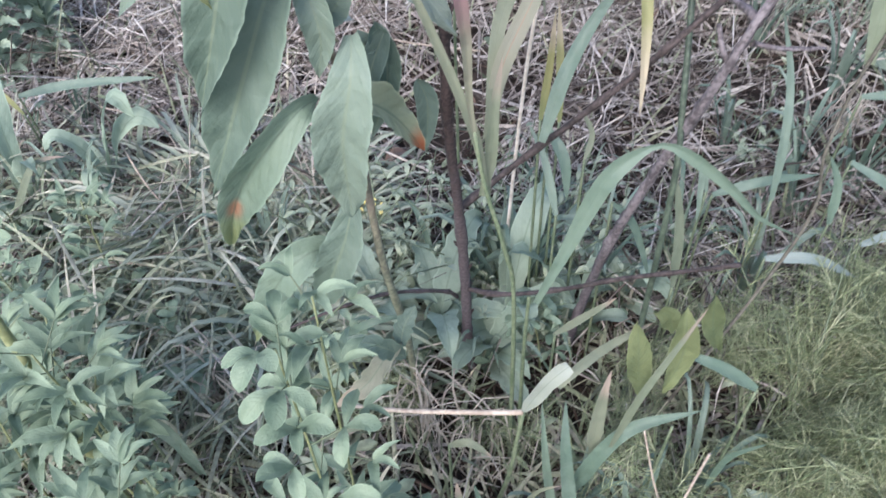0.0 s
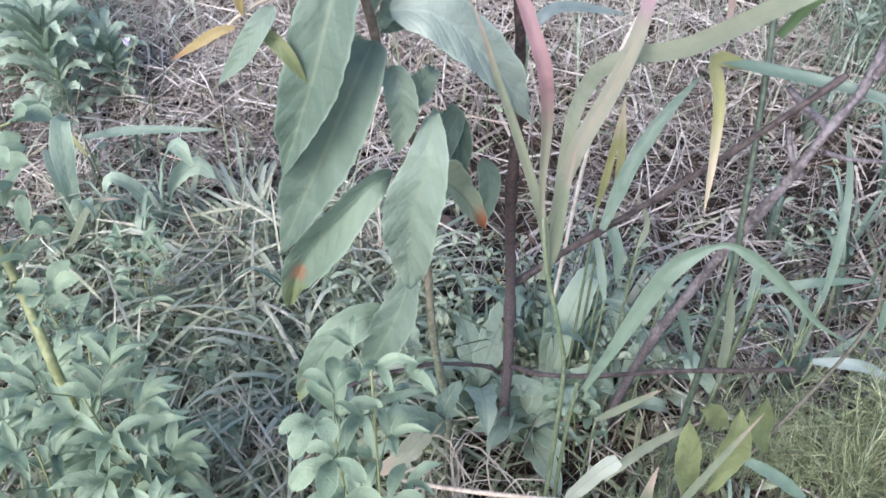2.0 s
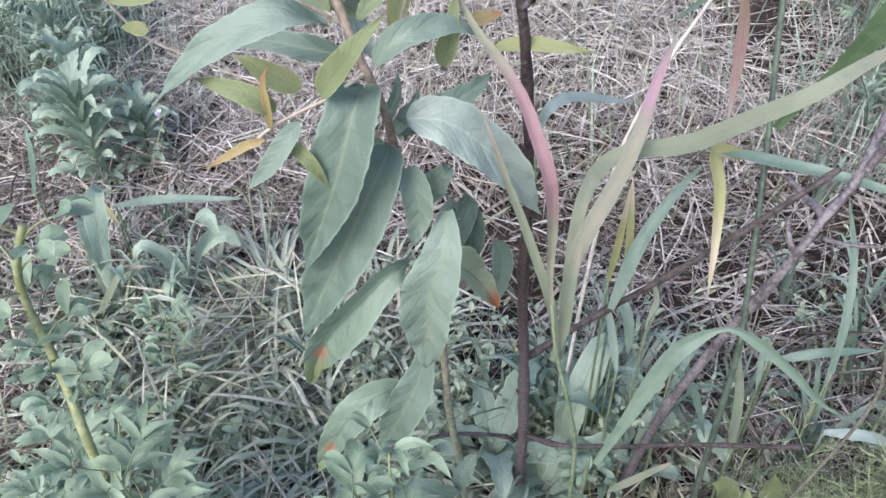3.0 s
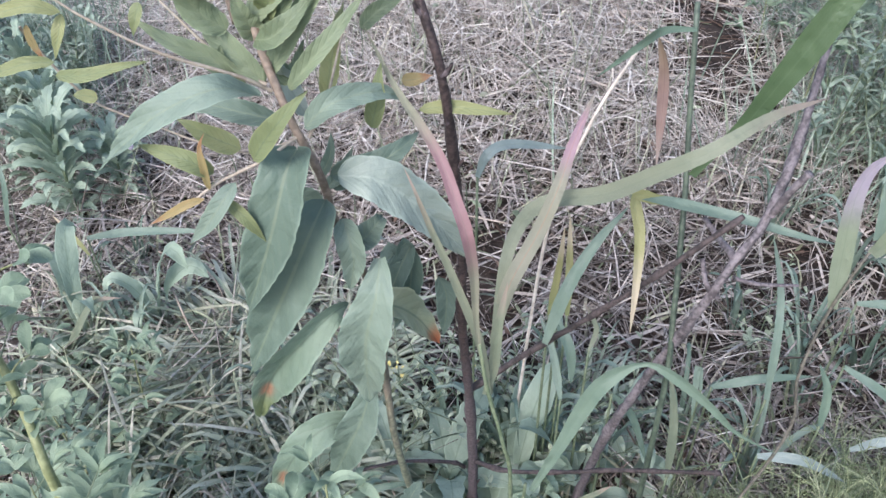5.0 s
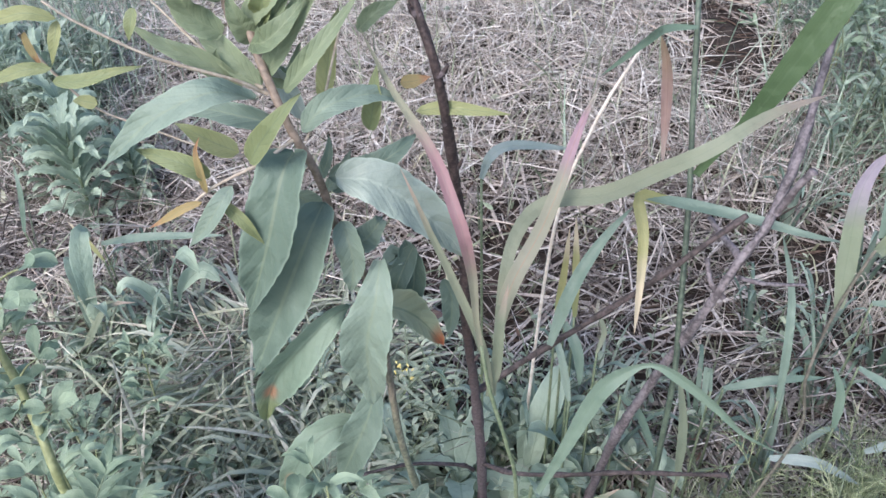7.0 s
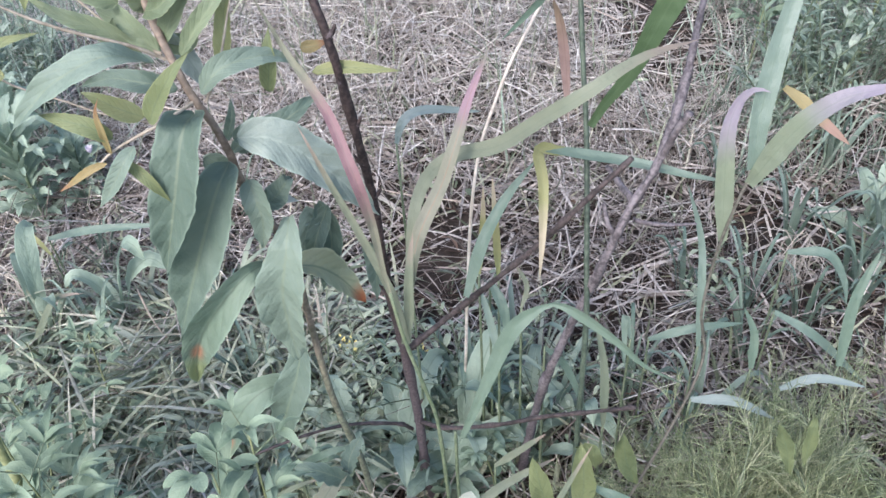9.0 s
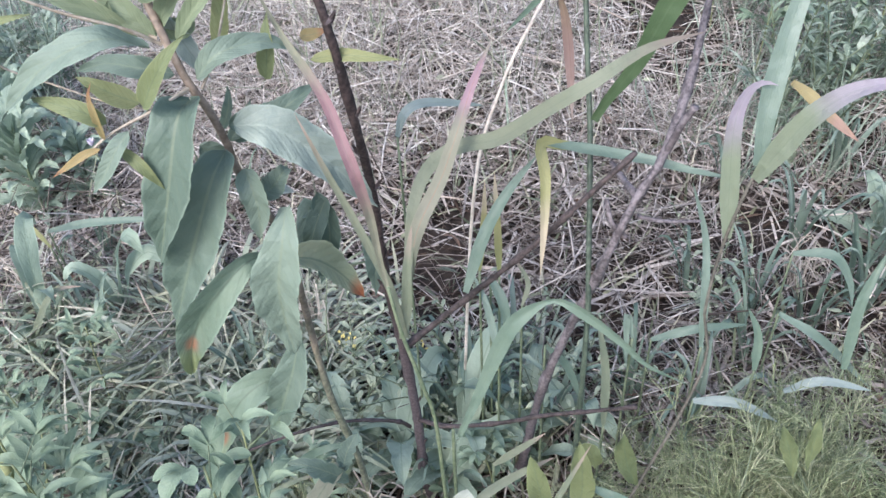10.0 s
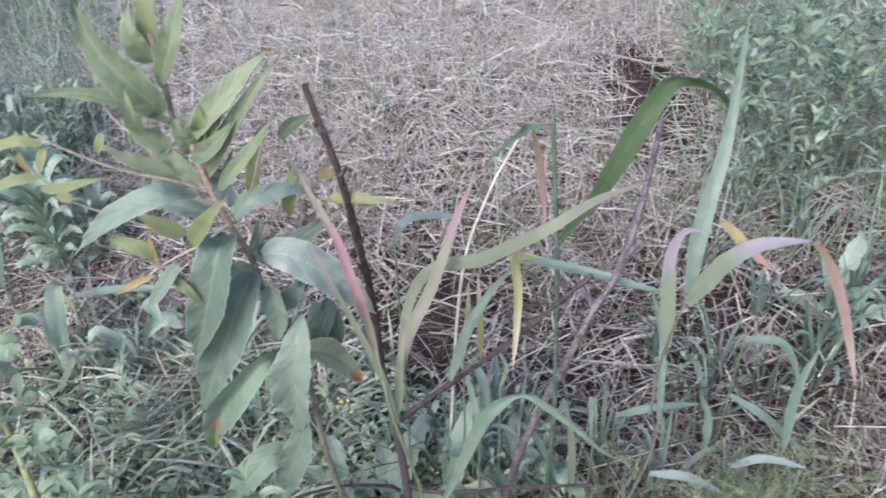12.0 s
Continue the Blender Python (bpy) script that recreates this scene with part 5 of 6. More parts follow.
low_blade([(-0.625, 0.780, 0.037), (-0.576, 0.800, 0.120), (-0.561, 0.820, 0.126), (-0.534, 0.830, 0.122)], 0.0120, BLADE_PALE, PALE)
low_blade([(0.098, 0.310, 0.060), (0.084, 0.315, 0.173), (0.077, 0.320, 0.240), (0.074, 0.325, 0.293)], 0.0130, BLADE_TEAL, TEAL, (0, -1, 0.5))
low_blade([(0.017, 0.300, 0.104), (0.049, 0.300, 0.113), (0.094, 0.300, 0.113)], 0.0120, BLADE_TEAL, TEAL, (0, -0.5, 1))
low_blade([(0.085, 0.330, 0.038), (0.070, 0.340, 0.145), (0.064, 0.350, 0.207), (0.062, 0.360, 0.239)], 0.0090, BLADE, TEAL, (0.3, -1, 0.4))
low_blade([(0.255, 0.340, 0.108), (0.284, 0.330, 0.100), (0.339, 0.320, 0.061)], 0.0140, BLADE_TEAL, TEAL)
low_blade([(-0.314, 0.400, 0.161), (-0.290, 0.395, 0.139), (-0.275, 0.390, 0.106), (-0.266, 0.385, 0.069)], 0.0150, BLADE_TEAL, TEAL, (-0.3, -0.6, 1))

low_blade([(0.236, 0.360, 0.248), (0.204, 0.365, 0.272), (0.180, 0.370, 0.282), (0.166, 0.375, 0.288)], 0.0110, BLADE, TEAL, (0, -0.7, 1))
low_blade([(-0.004, 0.290, 0.106), (-0.007, 0.295, 0.165), (-0.010, 0.300, 0.215)], 0.0120, BLADE_PALE, PALE, (0.2, -1, 0.4))
low_blade([(0.018, 0.290, 0.109), (0.011, 0.295, 0.167), (0.004, 0.300, 0.211)], 0.0090, BLADE, TEAL, (0.3, -1, 0.4))
low_blade([(0.031, 0.280, 0.135), (0.030, 0.280, 0.170), (0.036, 0.275, 0.205)], 0.0060, BLADE, TEAL, (-0.3, -1, 0.4))
low_blade([(-0.017, 0.360, 0.166), (0.001, 0.355, 0.179), (0.021, 0.350, 0.162)], 0.0080, BLADE_PALE, PALE)
low_blade([(0.051, 0.330, 0.116), (0.063, 0.325, 0.147), (0.079, 0.320, 0.165)], 0.0045, BLADE_PALE, PALE)
low_blade([(-0.054, 0.280, 0.122), (-0.039, 0.275, 0.149), (-0.019, 0.270, 0.182)], 0.0045, BLADE_ICE, ICE)
low_blade([(-0.060, 0.290, 0.150), (-0.050, 0.285, 0.180), (-0.030, 0.280, 0.195)], 0.0040, BLADE_ICE, ICE)
low_blade([(0.150, 0.270, 0.120), (0.144, 0.270, 0.190), (0.135, 0.270, 0.228)], 0.0055, BLADE_PALE, PALE)
low_blade([(0.210, 0.330, 0.140), (0.215, 0.325, 0.200), (0.235, 0.315, 0.240)], 0.0070, BLADE, TEAL)
low_blade([(0.190, 0.300, 0.110), (0.200, 0.295, 0.160), (0.225, 0.285, 0.180)], 0.0080, BLADE_TEAL, TEAL)


def build_bent_straw():
    a = [(0.103, 0.290, 0.097), (0.141, 0.290, 0.118), (0.166, 0.290, 0.130), (0.175, 0.295, 0.195), (0.183, 0.300, 0.253)]
    t = placed(tagged(new("dry_stalk"), "pale bent grass stalk among green blades", "stalk"), a[0][0], a[0][1], 0)
    part("stalk", tube([(a[0][0], a[0][1], -0.01)] + a, 0.0016, 0.0011, 24, 6, 0.05, 9), STALK_STRAW, t)
    b = [(0.176, 0.300, -0.01), (0.174, 0.300, 0.108), (0.150, 0.305, 0.200), (0.135, 0.315, 0.263)]
    t = placed(tagged(new("dry_stalk"), "thin pale upright grass stalk among green blades", "stalk"), *b[0])
    part("stalk", tube(b, 0.0013, 0.0008, 20, 6, 0.05, 10), STALK_STRAW, t)


build_bent_straw()


def build_stout_stalk():
    r = np.random.RandomState(18)
    t = placed(tagged(new("stout_stalk"), "stout yellow-green weed stalk with small rounded grey-green leaves", "weed"), -0.35, 0.37, 0)
    stem = [(-0.345, 0.365, -0.01), (-0.358, 0.375, 0.200), (-0.367, 0.385, 0.310), (-0.381, 0.405, 0.355), (-0.393, 0.420, 0.396), (-0.402, 0.428, 0.430), (-0.398, 0.430, 0.470), (-0.378, 0.430, 0.512)]
    part("stalk", tube(stem, 0.0062, 0.0030, 36, 9, 0.05, 8, 0.1), STALK_LIME, t)
    line = curve(stem, 60)
    for k in range(13):
        c = line[min(59, 42 + int(1.4 * k))]
        a = 2.4 * k + 0.5 * r.randn()
        out = np.array([math.cos(a), math.sin(a) * 0.7 - 0.2, 0.35 + 0.35 * r.rand()])
        tip = c + out * (0.020 + 0.022 * r.rand())
        stalk = part("petiole", tube([c, (c + tip) / 2 + np.array([0, 0, 0.004]), tip], 0.0011, 0.0008, 6, 5), STALK_LIME, t)
        for side in (-1, 0, 1):
            b = a + side * (0.95 + 0.2 * r.randn())
            long = 0.019 + 0.010 * r.rand()
            d = np.array([math.cos(b), math.sin(b), 0.25 + 0.35 * r.randn()])
            end = tip + d * long
            part("leaflet", leaf([tip, (tip + end) / 2 + np.array([0, 0, 0.004]), end], long * 0.56, (-0.2 * math.cos(b), -0.45, 1), "spoon", 0.30, 12, 0.07, 0.02, 0, 30 * k + side + 1, 6), ALFALFA, stalk)


build_stout_stalk()


# ---- feathery weed ----
def feathery_weed(name, seed, tall, label):
    """Thin stems with side branchlets, each fringed with forward-pointing threads."""
    r = np.random.RandomState(seed)
    t = tagged(new(name), label, "weed", "feathery weeds")
    for i in range(5):
        a = r.rand() * 6.28
        lean = np.array([math.cos(a), math.sin(a), 0]) * tall * (0.25 + 0.55 * r.rand())
        h = tall * (0.6 + 0.4 * r.rand())
        pts = [np.array([0, 0, -0.01]), lean * 0.25 + np.array([0, 0, h * 0.55]), lean + np.array([0, 0, h])]
        part("stem", tube(pts, 0.0011, 0.0006, 12, 5), STALK_GREEN, t)
        line = curve(pts, 40)
        n = 10
        yaw, rise, long = a + r.randn(n) * 1.3, 0.55 + 0.40 * r.randn(n), 0.030 + 0.045 * r.rand(n)
        foot = line[(10 + 29 * r.rand(n)).astype(int)]
        m = 11
        k = np.repeat(np.arange(n), m)
        f = np.tile(np.linspace(0.1, 1.0, m), n)
        d = np.stack([np.cos(yaw) * np.cos(rise), np.sin(yaw) * np.cos(rise), np.sin(rise)], 1)
        sag = np.array([0, 0, -1.0]) * (long * 0.35)[:, None]
        c = foot[k] + d[k] * (long[k] * f)[:, None] + sag[k] * (f ** 2)[:, None]
        side = np.where(np.arange(n * m) % 2, 1, -1)
        q = n * m
        threads = strips(q, c[:, 0], c[:, 1], c[:, 2], yaw[k] + side * (0.30 + 0.45 * r.rand(q)), rise[k] - 0.4 * f + 0.40 * r.randn(q), 0.012 + 0.034 * r.rand(q) ** 1.5, 0.0007 + 0.0006 * r.rand(q), 0.018 * r.randn(q), seed + i, 3)
        sh = Shape().add(*threads)
        sh.add(*strips(n, foot[:, 0], foot[:, 1], foot[:, 2], yaw, rise, long, np.full(n, 0.0014), long * 0.35, seed + 50 + i, 5))
        tagged(part("frond", sh, FEATHER, t), kind="stuff")
    return t


def place_feathery():
    a = feathery_weed("feathery_weed", 71, 0.24, "yellow-green feathery weed with thread-like leaves")
    a.matrix_basis = pose(0.34, 0.44, 0)
    r = np.random.RandomState(4)
    for k in range(36):
        x, y = 0.40 + 0.13 * r.randn(), 0.25 + 0.30 * r.rand()
        if x < 0.19 or (x < 0.30 and y < 0.36):
            continue
        s = 0.62 + 0.36 * r.rand()
        copy_thing(a, pose(x, y, 0, 0, 0, 360 * r.rand())).scale = (s, s, s)
    for x, y, s in ((-0.05, 0.46, 0.45), (0.07, 0.45, 0.45), (0.14, 0.44, 0.5), (0.02, 0.42, 0.4), (-0.14, 0.47, 0.45)):
        copy_thing(a, pose(x, y, 0, 0, 0, 360 * r.rand())).scale = (s, s, s)


place_feathery()


# ---- weeds farther off ----
def bushy_weed(name, seed, tall, label, size=0.022):
    r = np.random.RandomState(seed)
    t = tagged(new(name), label, "weed", "bushy weeds")
    for i in range(6):
        a = r.rand() * 6.28
        lean = np.array([math.cos(a), math.sin(a), 0]) * tall * (0.1 + 0.45 * r.rand())
        h = tall * (0.6 + 0.4 * r.rand())
        pts = [np.array([0, 0, -0.01]), lean * 0.35 + np.array([0, 0, h * 0.5]), lean + np.array([0, 0, h])]
        part("stem", tube(pts, 0.0014, 0.0008, 10, 5), STALK_GREEN, t)
        line = curve(pts, 40)
        sh = Shape()
        for j in range(32):
            c = line[int(6 + 33 * r.rand())]
            b = r.rand() * 6.28
            d = np.array([math.cos(b), math.sin(b), 0.2 + 0.5 * r.rand()]) * size * (0.6 + 0.8 * r.rand())
            leaf([c, c + d * 0.5 + np.array([0, 0, 0.003]), c + d], size * 0.30, (-d[0], -d[1], 0.6 * size), "lance", 0.3, 4, 0, 0, 0, j, 2, 0, sh)
        tagged(part("foliage", sh, MIST, t), kind="stuff")
    return t


def place_bushy():
    a = bushy_weed("bushy_weed", 81, 0.30, "soft green bushy weed behind the dry grass", 0.026)
    a.matrix_basis = pose(0.75, 1.5, 0.03)
    b = bushy_weed("bushy_weed", 82, 0.20, "low grey-green bushy weed in straw", 0.03)
    b.matrix_basis = pose(-1.0, 1.7, 0)
    r = np.random.RandomState(6)
    for k in range(26):
        fy = 1.35 + 1.5 * r.rand() ** 1.3
        fx = 0.50 + 0.12 * (fy - 1.4) + 0.75 * r.rand()
        if math.hypot((fx - 0.50) / 0.18, (fy - 1.78) / 0.34) < 1:
            continue
        copy_thing(a, pose(fx, fy, 0.04, 0, 0, 360 * r.rand())).scale = (0.95 + 0.35 * r.rand(),) * 3
    for k in range(42):
        y = 1.4 + 1.6 * r.rand() ** 1.2
        copy_thing(b, pose(-0.45 * y - 0.22 - 0.55 * r.rand(), y, 0.02, 0, 0, 360 * r.rand())).scale = (0.8 + 0.5 * r.rand(),) * 3


place_bushy()


def leafy_sprig(name, seed, tall, shoots, size, slim, outline, material, label):
    """A low herb: each shoot carries single leaves up its stem."""
    r = np.random.RandomState(seed)
    t = tagged(new(name), label, "weed", "leafy sprigs")
    for i in range(shoots):
        a = i * 6.28 / shoots + 0.6 * r.randn()
        lean = np.array([math.cos(a), math.sin(a), 0]) * tall * (0.25 + 0.55 * r.rand())
        h = tall * (0.55 + 0.45 * r.rand())
        pts = [np.array([0, 0, -0.01]), lean * 0.4 + np.array([0, 0, h * 0.55]), lean + np.array([0, 0, h])]
        stem = part("shoot", tube(pts, 0.0012, 0.0007, 8, 5), STALK_GREEN, t)
        line = curve(pts, 30)
        turn = r.rand() * 6.28
        for j in range(8):
            c = line[8 + 3 * j - (j == 7)]
            turn += 2.2 + 0.4 * r.randn()
            long = size * (0.65 + 0.6 * r.rand()) * (1.1 - 0.05 * j)
            d = np.array([math.cos(turn), math.sin(turn), 0.15 + 0.5 * r.rand()]) * long
            part("leaf", leaf([c, c + d * 0.5 + np.array([0, 0, long * 0.12]), c + d - np.array([0, 0, long * 0.10 * r.rand()])], long * slim, (-0.3 * d[0] / long, -0.3 * d[1] / long - 0.2, 1), outline, 0.25, 6, 0.05, 0, 0, j, 4), material, stem)
    return t


def place_sprigs():
    fine = leafy_sprig("leafy_sprig", 131, 0.20, 6, 0.017, 0.42, "oval", SPRIG, "low herb with many tiny pale green leaves")
    fine.matrix_basis = pose(0.055, 0.66, 0)
    round_leaf = leafy_sprig("leafy_sprig", 132, 0.10, 3, 0.036, 0.50, "spoon", ALFALFA, "low herb with rounded blue-green leaves")
    round_leaf.matrix_basis = pose(-0.40, 0.60, 0)
    r = np.random.RandomState(133)
    for x, y, s in ((0.09, 0.68, 1.0), (0.02, 0.69, 1.1), (0.12, 0.72, 0.9), (0.06, 0.74, 1.0), (0.16, 0.66, 0.8), (-0.10, 0.68, 1.0), (-0.15, 0.71, 1.1), (-0.06, 0.72, 0.9), (-0.12, 0.63, 0.8), (0.09, 0.60, 0.7), (0.02, 0.61, 0.75), (-0.20, 0.66, 0.8), (0.21, 0.74, 0.9), (0.42, 0.90, 0.9)):
        copy_thing(fine, pose(x, y, 0, 0, 0, 360 * r.rand())).scale = (s, s, s)
    for x, y, s in ((-0.47, 0.64, 1.0), (-0.54, 0.72, 0.9), (-0.36, 0.68, 0.8), (-0.30, 0.58, 0.9), (-0.51, 0.57, 1.1), (-0.43, 0.52, 1.0), (-0.25, 0.55, 0.8), (-0.60, 0.62, 1.1), (-0.35, 0.53, 1.0), (-0.57, 0.80, 0.8), (-0.20, 0.50, 0.8), (-0.65, 0.74, 1.0), (0.08, 0.62, 0.6), (0.03, 0.58, 0.65), (0.15, 0.61, 0.6), (0.11, 0.66, 0.6), (-0.05, 0.57, 0.6)):
        copy_thing(round_leaf, pose(x, y, 0, 0, 0, 360 * r.rand())).scale = (s, s, s * (0.8 + 0.4 * r.rand()))


place_sprigs()


def rosette(name, seed, tall, count, size, label, upright=0.6, outline="lobed", material=WEED):
    r = np.random.RandomState(seed)
    t = tagged(new(name), label, "weed", "leafy rosettes")
    for i in range(count):
        a = i * 2.4 + 0.4 * r.randn()
        out = np.array([math.cos(a), math.sin(a), 0])
        f = i / max(1, count - 1)
        long = size * (0.7 + 0.5 * r.rand())
        c = np.array([0, 0, tall * f * 0.75])
        rise = upright * (0.4 + 0.8 * f)
        pts = [c, c + out * long * 0.35 + np.array([0, 0, long * rise * 0.6]), c + out * long * 0.75 + np.array([0, 0, long * rise * 0.85]), c + out * long + np.array([0, 0, long * rise * 0.7])]
        part("leaf", leaf(pts, long * 0.34, (-out[0] * 0.5, -out[1] * 0.5 - 0.5, 1), outline, 0.25, 34 if outline == "jag" else 16, 0.10, 0.05, 0, seed + i, 6), material, t)
    part("stem", tube([(0, 0, -0.01), (0, 0, tall * 0.4), (0.005, 0, tall * 0.8)], 0.003, 0.002, 8, 6), STALK_GREEN, t)
    return t


def place_rosettes():
    a = rosette("leafy_weed", 91, 0.24, 42, 0.070, "pale grey-green upright weed with jagged toothed leaves", 0.95, "jag", THISTLE)
    a.matrix_basis = pose(-0.790, 1.175, 0)
    a.scale = (1.12, 1.12, 1.12)
    for x, y, s, turn in ((-0.72, 1.24, 0.75, 40), (-0.89, 1.24, 0.8, 150)):
        copy_thing(a, pose(x, y, 0, 0, 0, turn)).scale = (s * 1.1, s * 1.1, s)
    b = rosette("leafy_weed", 92, 0.05, 6, 0.080, "small upright weed with pale rounded leaves", 1.8, "spoon", THISTLE)
    b.matrix_basis = pose(-0.512, 0.878, 0)
    c = rosette("leafy_weed", 93, 0.08, 9, 0.09, "pale green leafy weed with lobed leaves", 0.9, "lobed", THISTLE)
    c.matrix_basis = pose(0.742, 1.085, 0)
    d = copy_thing(a, pose(*[(-1.159, 1.598, 0.000)][0], 0, 0, 70))
    d.scale = (1.0, 1.0, 1.0)
    for x, y, turn in ((-0.86, 1.30, 100), (-1.0, 1.48, 220)):
        copy_thing(a, pose(x, y, 0, 0, 0, turn)).scale = (0.95, 0.95, 1.1)
    d = copy_thing(c, pose(*[(-0.102, 0.629, 0.000)][0], 0, 0, 70))
    d.scale = (0.8, 0.8, 0.6)
    d = copy_thing(c, pose(*[(0.136, 0.689, 0.000)][0], 0, 0, 170))
    d.scale = (0.8, 0.8, 0.6)
    d = copy_thing(b, pose(*[(-0.618, 0.831, 0.000)][0], 0, 0, 120))
    for x, y, s, turn in ((-0.03, 0.60, 1.1, 10), (0.05, 0.60, 1.15, 80), (0.03, 0.56, 0.9, 330), (0.13, 0.60, 1.0, 200), (0.02, 0.66, 0.7, 140), (0.20, 0.65, 0.8, 300), (-0.11, 0.62, 0.7, 250), (-0.20, 0.60, 0.7, 30)):
        copy_thing(c if turn % 20 else b, pose(x, y, 0, 0, 0, turn)).scale = (s, s, s * 0.8)


place_rosettes()


# ---- the cut stem in the foreground, and small bright things ----
def build_cut_stem():
    t = placed(tagged(new("cut_grass"), "cut pale grass stem with a split broad blade", "grass", "broad-bladed grasses"), 0.03, 0.34, 0)
    knee = [(0.042, 0.320, 0.285)][0]
    part("stalk", tube([(0.02, 0.37, -0.01)] + [(0.035, 0.340, 0.141), (0.040, 0.325, 0.244)] + [knee], 0.0022, 0.0018, 14, 7), STALK_GREEN, t)
    part("stalk", tube([knee] + [(0.008, 0.325, 0.278), (-0.049, 0.335, 0.266), (-0.094, 0.345, 0.259)], 0.0022, 0.0017, 14, 7), STALK_STRAW, t)
    part("blade", leaf([(0.042, 0.320, 0.285), (0.051, 0.320, 0.308), (0.061, 0.320, 0.328), (0.073, 0.325, 0.337)], 0.0125, (0.2, -1, 0.7), "cut", 0.2, 12, 0.05, 0.08, 0, 4, 4), BLADE_GREY, t)
    part("blade", leaf([(0.068, 0.330, 0.302), (0.085, 0.340, 0.316), (0.111, 0.360, 0.315), (0.143, 0.374, 0.321)], 0.0085, (0, -1, 0.7), "blade", 0.3, 14, 0.02, 0, 0, 5, 4), BLADE_PALE, t)
    part("blade", leaf([(0.106, 0.340, 0.185), (0.105, 0.340, 0.235), (0.106, 0.340, 0.279), (0.110, 0.345, 0.302)], 0.0125, (0, -1, 0.5), "blade", 0.3, 14, 0.02, 0, 0, 6, 4), BLADE_PALE, t)
    part("blade", leaf([(0.089, 0.330, 0.127), (0.107, 0.330, 0.194), (0.134, 0.335, 0.234), (0.188, 0.340, 0.250)], 0.0140, (0, -0.7, 1), "blade", 0.3, 16, 0.02, 0, 0, 7, 4), BLADE, t)
    part("blade", leaf([(0.117, 0.330, 0.212), (0.128, 0.330, 0.274), (0.144, 0.335, 0.321), (0.168, 0.345, 0.376)], 0.0065, (0, -0.7, 1), "blade", 0.3, 16, 0.02, 0, 0, 8, 4), BLADE_PALE, t)
    part("blade", leaf([(-0.280, 0.400, 0.043), (-0.286, 0.400, 0.094), (-0.294, 0.400, 0.136), (-0.311, 0.400, 0.161)], 0.0120, (0, -1, 0.7), "blade", 0.3, 16, 0.02, 0, 0, 9, 4), BLADE_TEAL, t)


build_cut_stem()


def build_foreground_leaves():
    t = placed(tagged(new("leafy_weed"), "low weed with pale lobed and tan withered leaves", "weed", "leafy rosettes"), -0.05, 0.42, 0)
    part("stem", tube([(-0.05, 0.42, -0.01), (-0.055, 0.415, 0.06), (-0.06, 0.41, 0.12)], 0.002, 0.0015, 8, 6), STALK_GREEN, t)
    for i, (pts, w, material) in enumerate((([(-0.054, 0.420, 0.218), (-0.067, 0.410, 0.244), (-0.084, 0.405, 0.261), (-0.106, 0.405, 0.266)], 0.020, WEED), ([(-0.056, 0.420, 0.240), (-0.072, 0.410, 0.229), (-0.090, 0.400, 0.205), (-0.120, 0.390, 0.184)], 0.020, LEAF_TAN),
                                            ([(-0.058, 0.420, 0.232), (-0.054, 0.430, 0.250), (-0.043, 0.440, 0.267)], 0.018, WEED), ([(-0.149, 0.400, 0.196), (-0.128, 0.400, 0.222), (-0.099, 0.405, 0.239), (-0.071, 0.410, 0.243)], 0.0055, BLADE_PALE))):
        part("leaf", leaf(pts, w, (0, -0.7, 0.8), "lobed" if i < 3 else "blade", 0.25, 18, 0.08, 0.03, 0, 40 + i, 6), material, t)
    t = placed(tagged(new("broad_weed"), "weed with soft yellow-green broad leaves among feathery greens", "weed"), 0.17, 0.36, 0)
    part("stem", tube([(0.17, 0.36, -0.01), (0.172, 0.358, 0.1), (0.175, 0.355, 0.2)], 0.002, 0.0014, 8, 6), STALK_GREEN, t)
    for i, (pts, w) in enumerate((([(0.140, 0.355, 0.246), (0.132, 0.350, 0.294), (0.126, 0.345, 0.331), (0.121, 0.345, 0.360)], 0.019), ([(0.159, 0.360, 0.248), (0.166, 0.360, 0.284), (0.165, 0.360, 0.322), (0.161, 0.365, 0.351)], 0.022),
                                  ([(0.193, 0.450, 0.204), (0.185, 0.450, 0.231), (0.170, 0.450, 0.239)], 0.020), ([(0.230, 0.430, 0.206), (0.218, 0.430, 0.241), (0.211, 0.430, 0.284)], 0.020), ([(0.371, 0.420, 0.237), (0.362, 0.420, 0.271), (0.347, 0.420, 0.310)], 0.015),
                                  ([(0.382, 0.420, 0.246), (0.380, 0.420, 0.280), (0.377, 0.420, 0.319)], 0.012))):
        part("leaf", leaf(pts, w, (0, -1, 0.6), "oval", 0.35, 18, 0.16, 0.03, 0.3, 60 + i, 6), LEAF_SOFT, t)


build_foreground_leaves()


def dry_tuft(x, y, seed):
    r = np.random.RandomState(seed)
    t = placed(tagged(new("dry_tuft"), "drooping tangled tuft of fine tan dry grass", "dry grass", "dry tufts"), x, y, 0)
    for i in range(34):
        a, h = r.rand() * 6.28, 0.03 + 0.09 * r.rand()
        d = np.array([math.cos(a), math.sin(a), 0]) * (0.015 + 0.05 * r.rand())
        b = np.array([x, y, 0]) + np.array([*(0.012 * r.randn(2)), 0])
        bow = np.array([*(0.012 * r.randn(2)), 0])
        fall = h * (0.1 + 0.8 * r.rand())
        part("strand", leaf([b - np.array([0, 0, 0.005]), b + d * 0.3 + bow + np.array([0, 0, h * 0.8]), b + d * 0.8 + bow * 0.6 + np.array([0, 0, h]), b + d * 1.4 - bow + np.array([0, 0, fall])], 0.0012 + 0.0016 * r.rand(), (0, -0.6, 0.8), "blade", 0.3, 9, 0, 0, 0, i, 2), DRY, t)


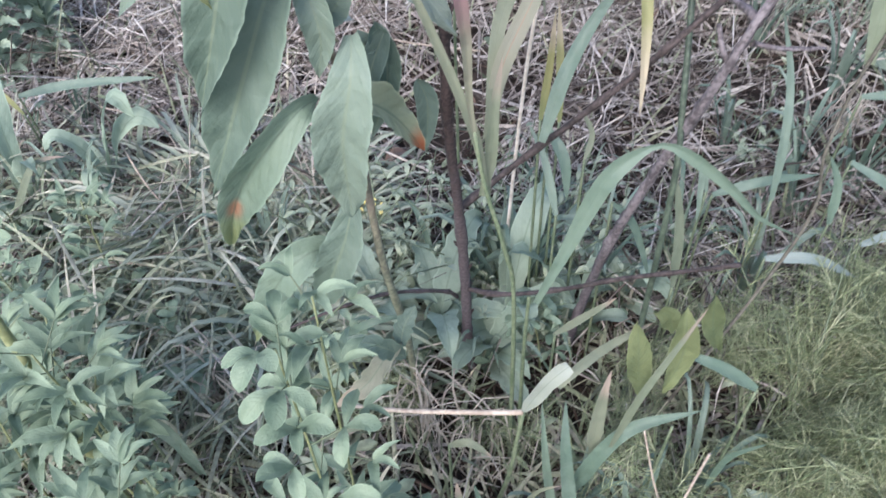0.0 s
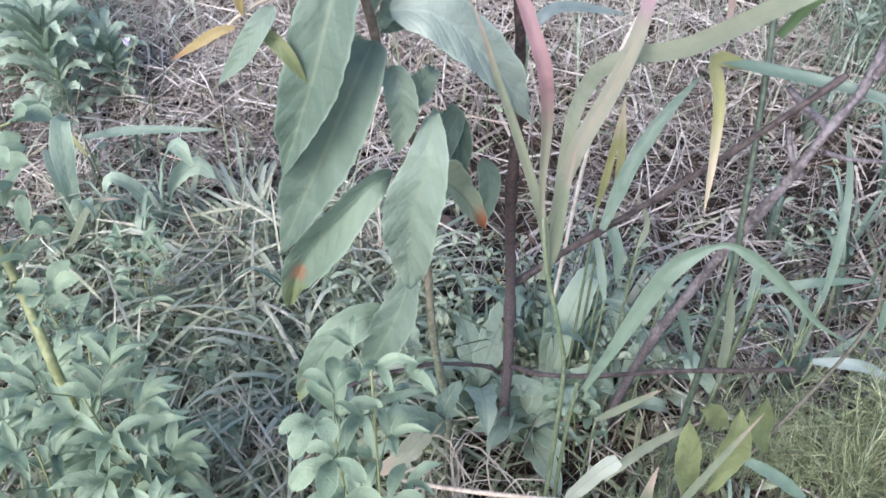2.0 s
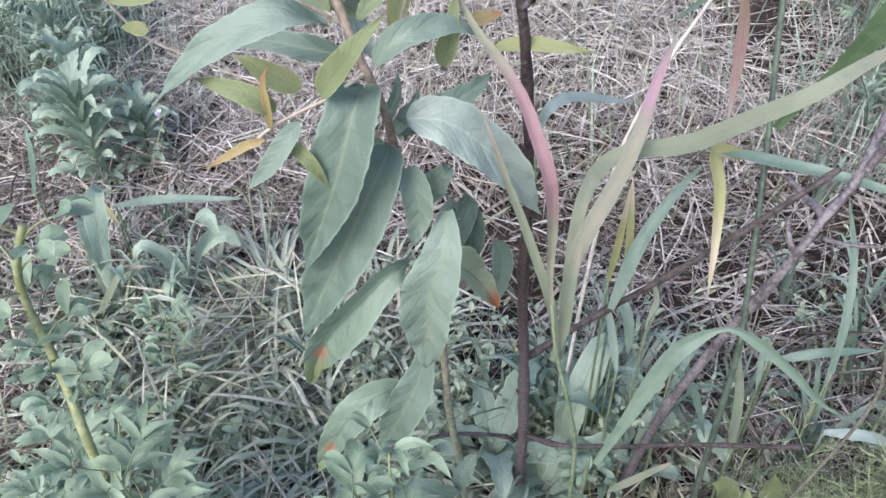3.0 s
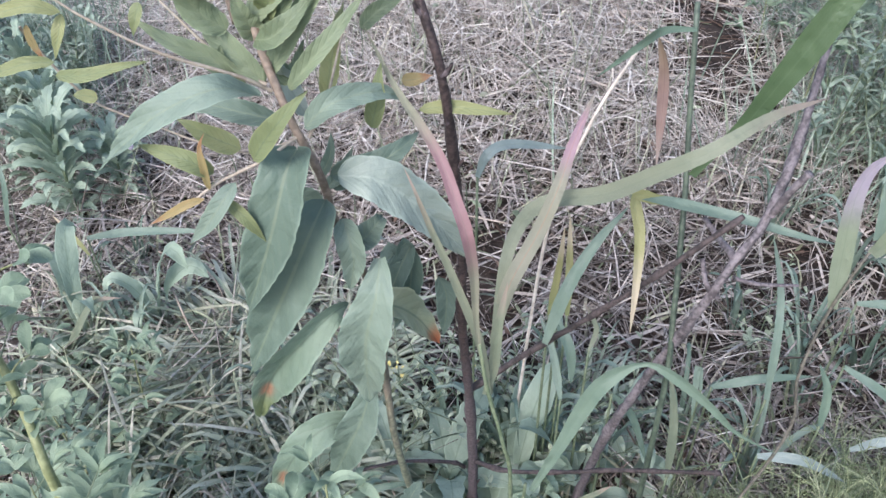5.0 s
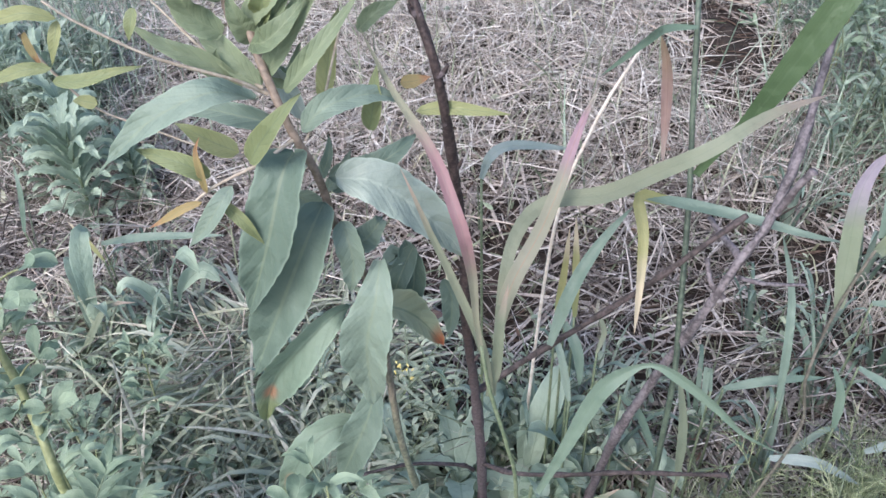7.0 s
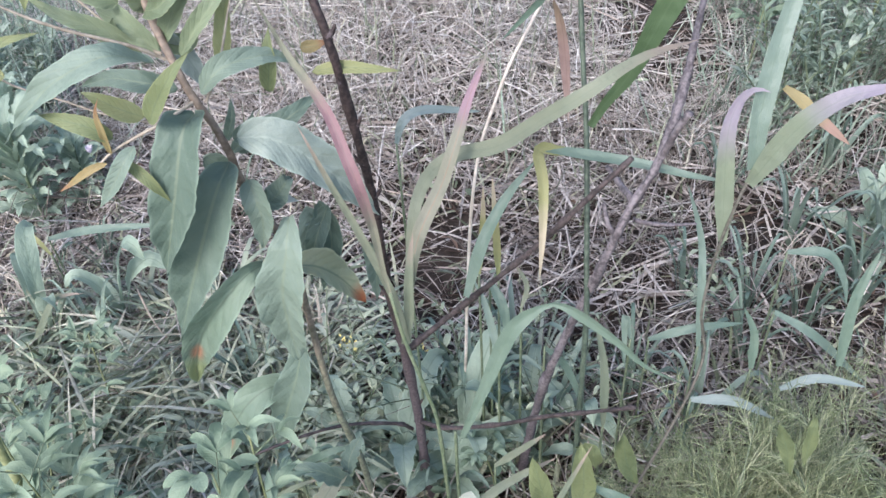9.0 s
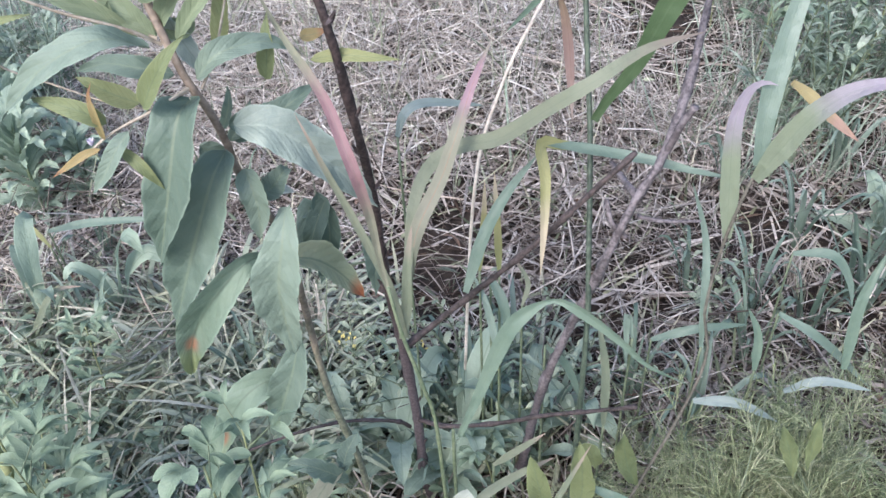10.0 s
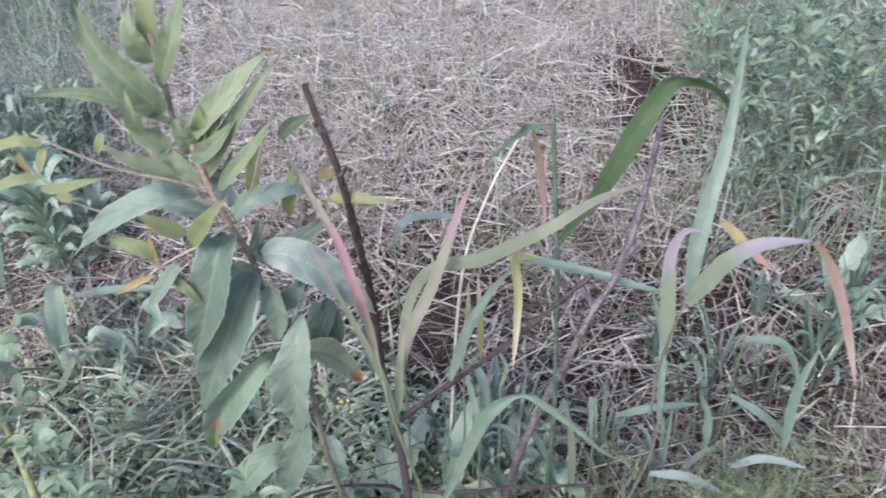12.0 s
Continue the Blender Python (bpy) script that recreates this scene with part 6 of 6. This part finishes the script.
for i, p in enumerate([(-0.044, 0.464, 0.030), (0.005, 0.426, 0.030), (-0.227, 0.474, 0.030), (-0.282, 0.515, 0.020)] + [(-0.676, 0.927, 0.000), (0.576, 0.961, 0.000), (-0.193, 0.832, 0.000)]):
    dry_tuft(p[0], p[1], 300 + i)


def yellow_flower(name, x, y, z, seed):
    r = np.random.RandomState(seed)
    t = placed(tagged(new(name), "tiny yellow flower cluster on a thin stalk", "flower", "yellow flowers"), x, y, 0)
    part("stalk", tube([(x + 0.01, y + 0.01, -0.01), (x + 0.003, y + 0.003, z * 0.6), (x, y, z)], 0.0008, 0.0006, 8, 5), STALK_GREEN, t)
    for i in range(7):
        a = r.rand() * 6.28
        c = np.array([x, y, z]) + 0.005 * r.randn(3)
        d = np.array([math.cos(a), math.sin(a), 0.6]) * 0.0045
        part("petal", leaf([c, c + d * 0.6, c + d], 0.0026, (0, -1, 1), "oval", 0.3, 4, 0, 0, 0, i, 2), PETAL, t)


def scatter_dead_leaves():
    r = np.random.RandomState(88)
    for k in range(30):
        y = 0.5 + 0.9 * r.rand()
        x = (r.rand() * 2 - 1) * (0.3 + 0.5 * y)
        z = float(height(x, y)) + 0.02 + 0.025 * r.rand()
        a, long = r.rand() * 6.28, 0.022 + 0.03 * r.rand()
        d = np.array([math.cos(a), math.sin(a), 0.0])
        c = np.array([x, y, z])
        pts = [c - d * long / 2, c + np.array([0, 0, 0.010 * r.rand()]), c + d * long / 2 + np.array([0, 0, 0.012 * r.randn()])]
        t = placed(tagged(new("dead_leaf"), "curled reddish-brown dead leaf lying in straw", "leaf", "dead leaves"), x, y, z)
        part("blade", leaf(pts, long * (0.22 + 0.2 * r.rand()), (0.4 * r.randn(), 0.4 * r.randn() - 0.2, 1), "lance", 0.5, 10, 0.15, 0, 0.8 * r.randn(), k, 4), LEAF_BROWN, t)


scatter_dead_leaves()


def build_violet_flower():
    x, y, z = -0.645, 1.171, 0.174
    t = placed(tagged(new("violet_flower"), "small pale violet flower bud on a thin stalk", "flower"), x, y, 0)
    part("stalk", tube([(x + 0.02, y + 0.02, -0.01), (x + 0.006, y + 0.006, z * 0.6), (x, y, z - 0.008)], 0.0010, 0.0008, 8, 5), STALK_GREEN, t)
    for i in range(6):
        a = i * 1.05
        d = np.array([math.cos(a), math.sin(a), 0]) * 0.005
        c = np.array([x, y, z - 0.008])
        part("petal", leaf([c, c + d + np.array([0, 0, 0.007]), c + d * 1.3 + np.array([0, 0, 0.016])], 0.0075, (-d[0], -d[1], 0.002), "oval", 0.3, 5, 0, 0, 0, i, 2), PETAL_VIOLET, t)


build_violet_flower()


for i, p in enumerate([(-0.290, 0.650, 0.050), (-0.106, 0.711, 0.120), (-0.311, 0.668, 0.050)] + [(-0.127, 0.739, 0.100), (-0.011, 0.722, 0.110), (-0.260, 0.700, 0.050)] + [(-0.291, 0.653, 0.060)]):
    yellow_flower("yellow_flower", *p, 200 + i)
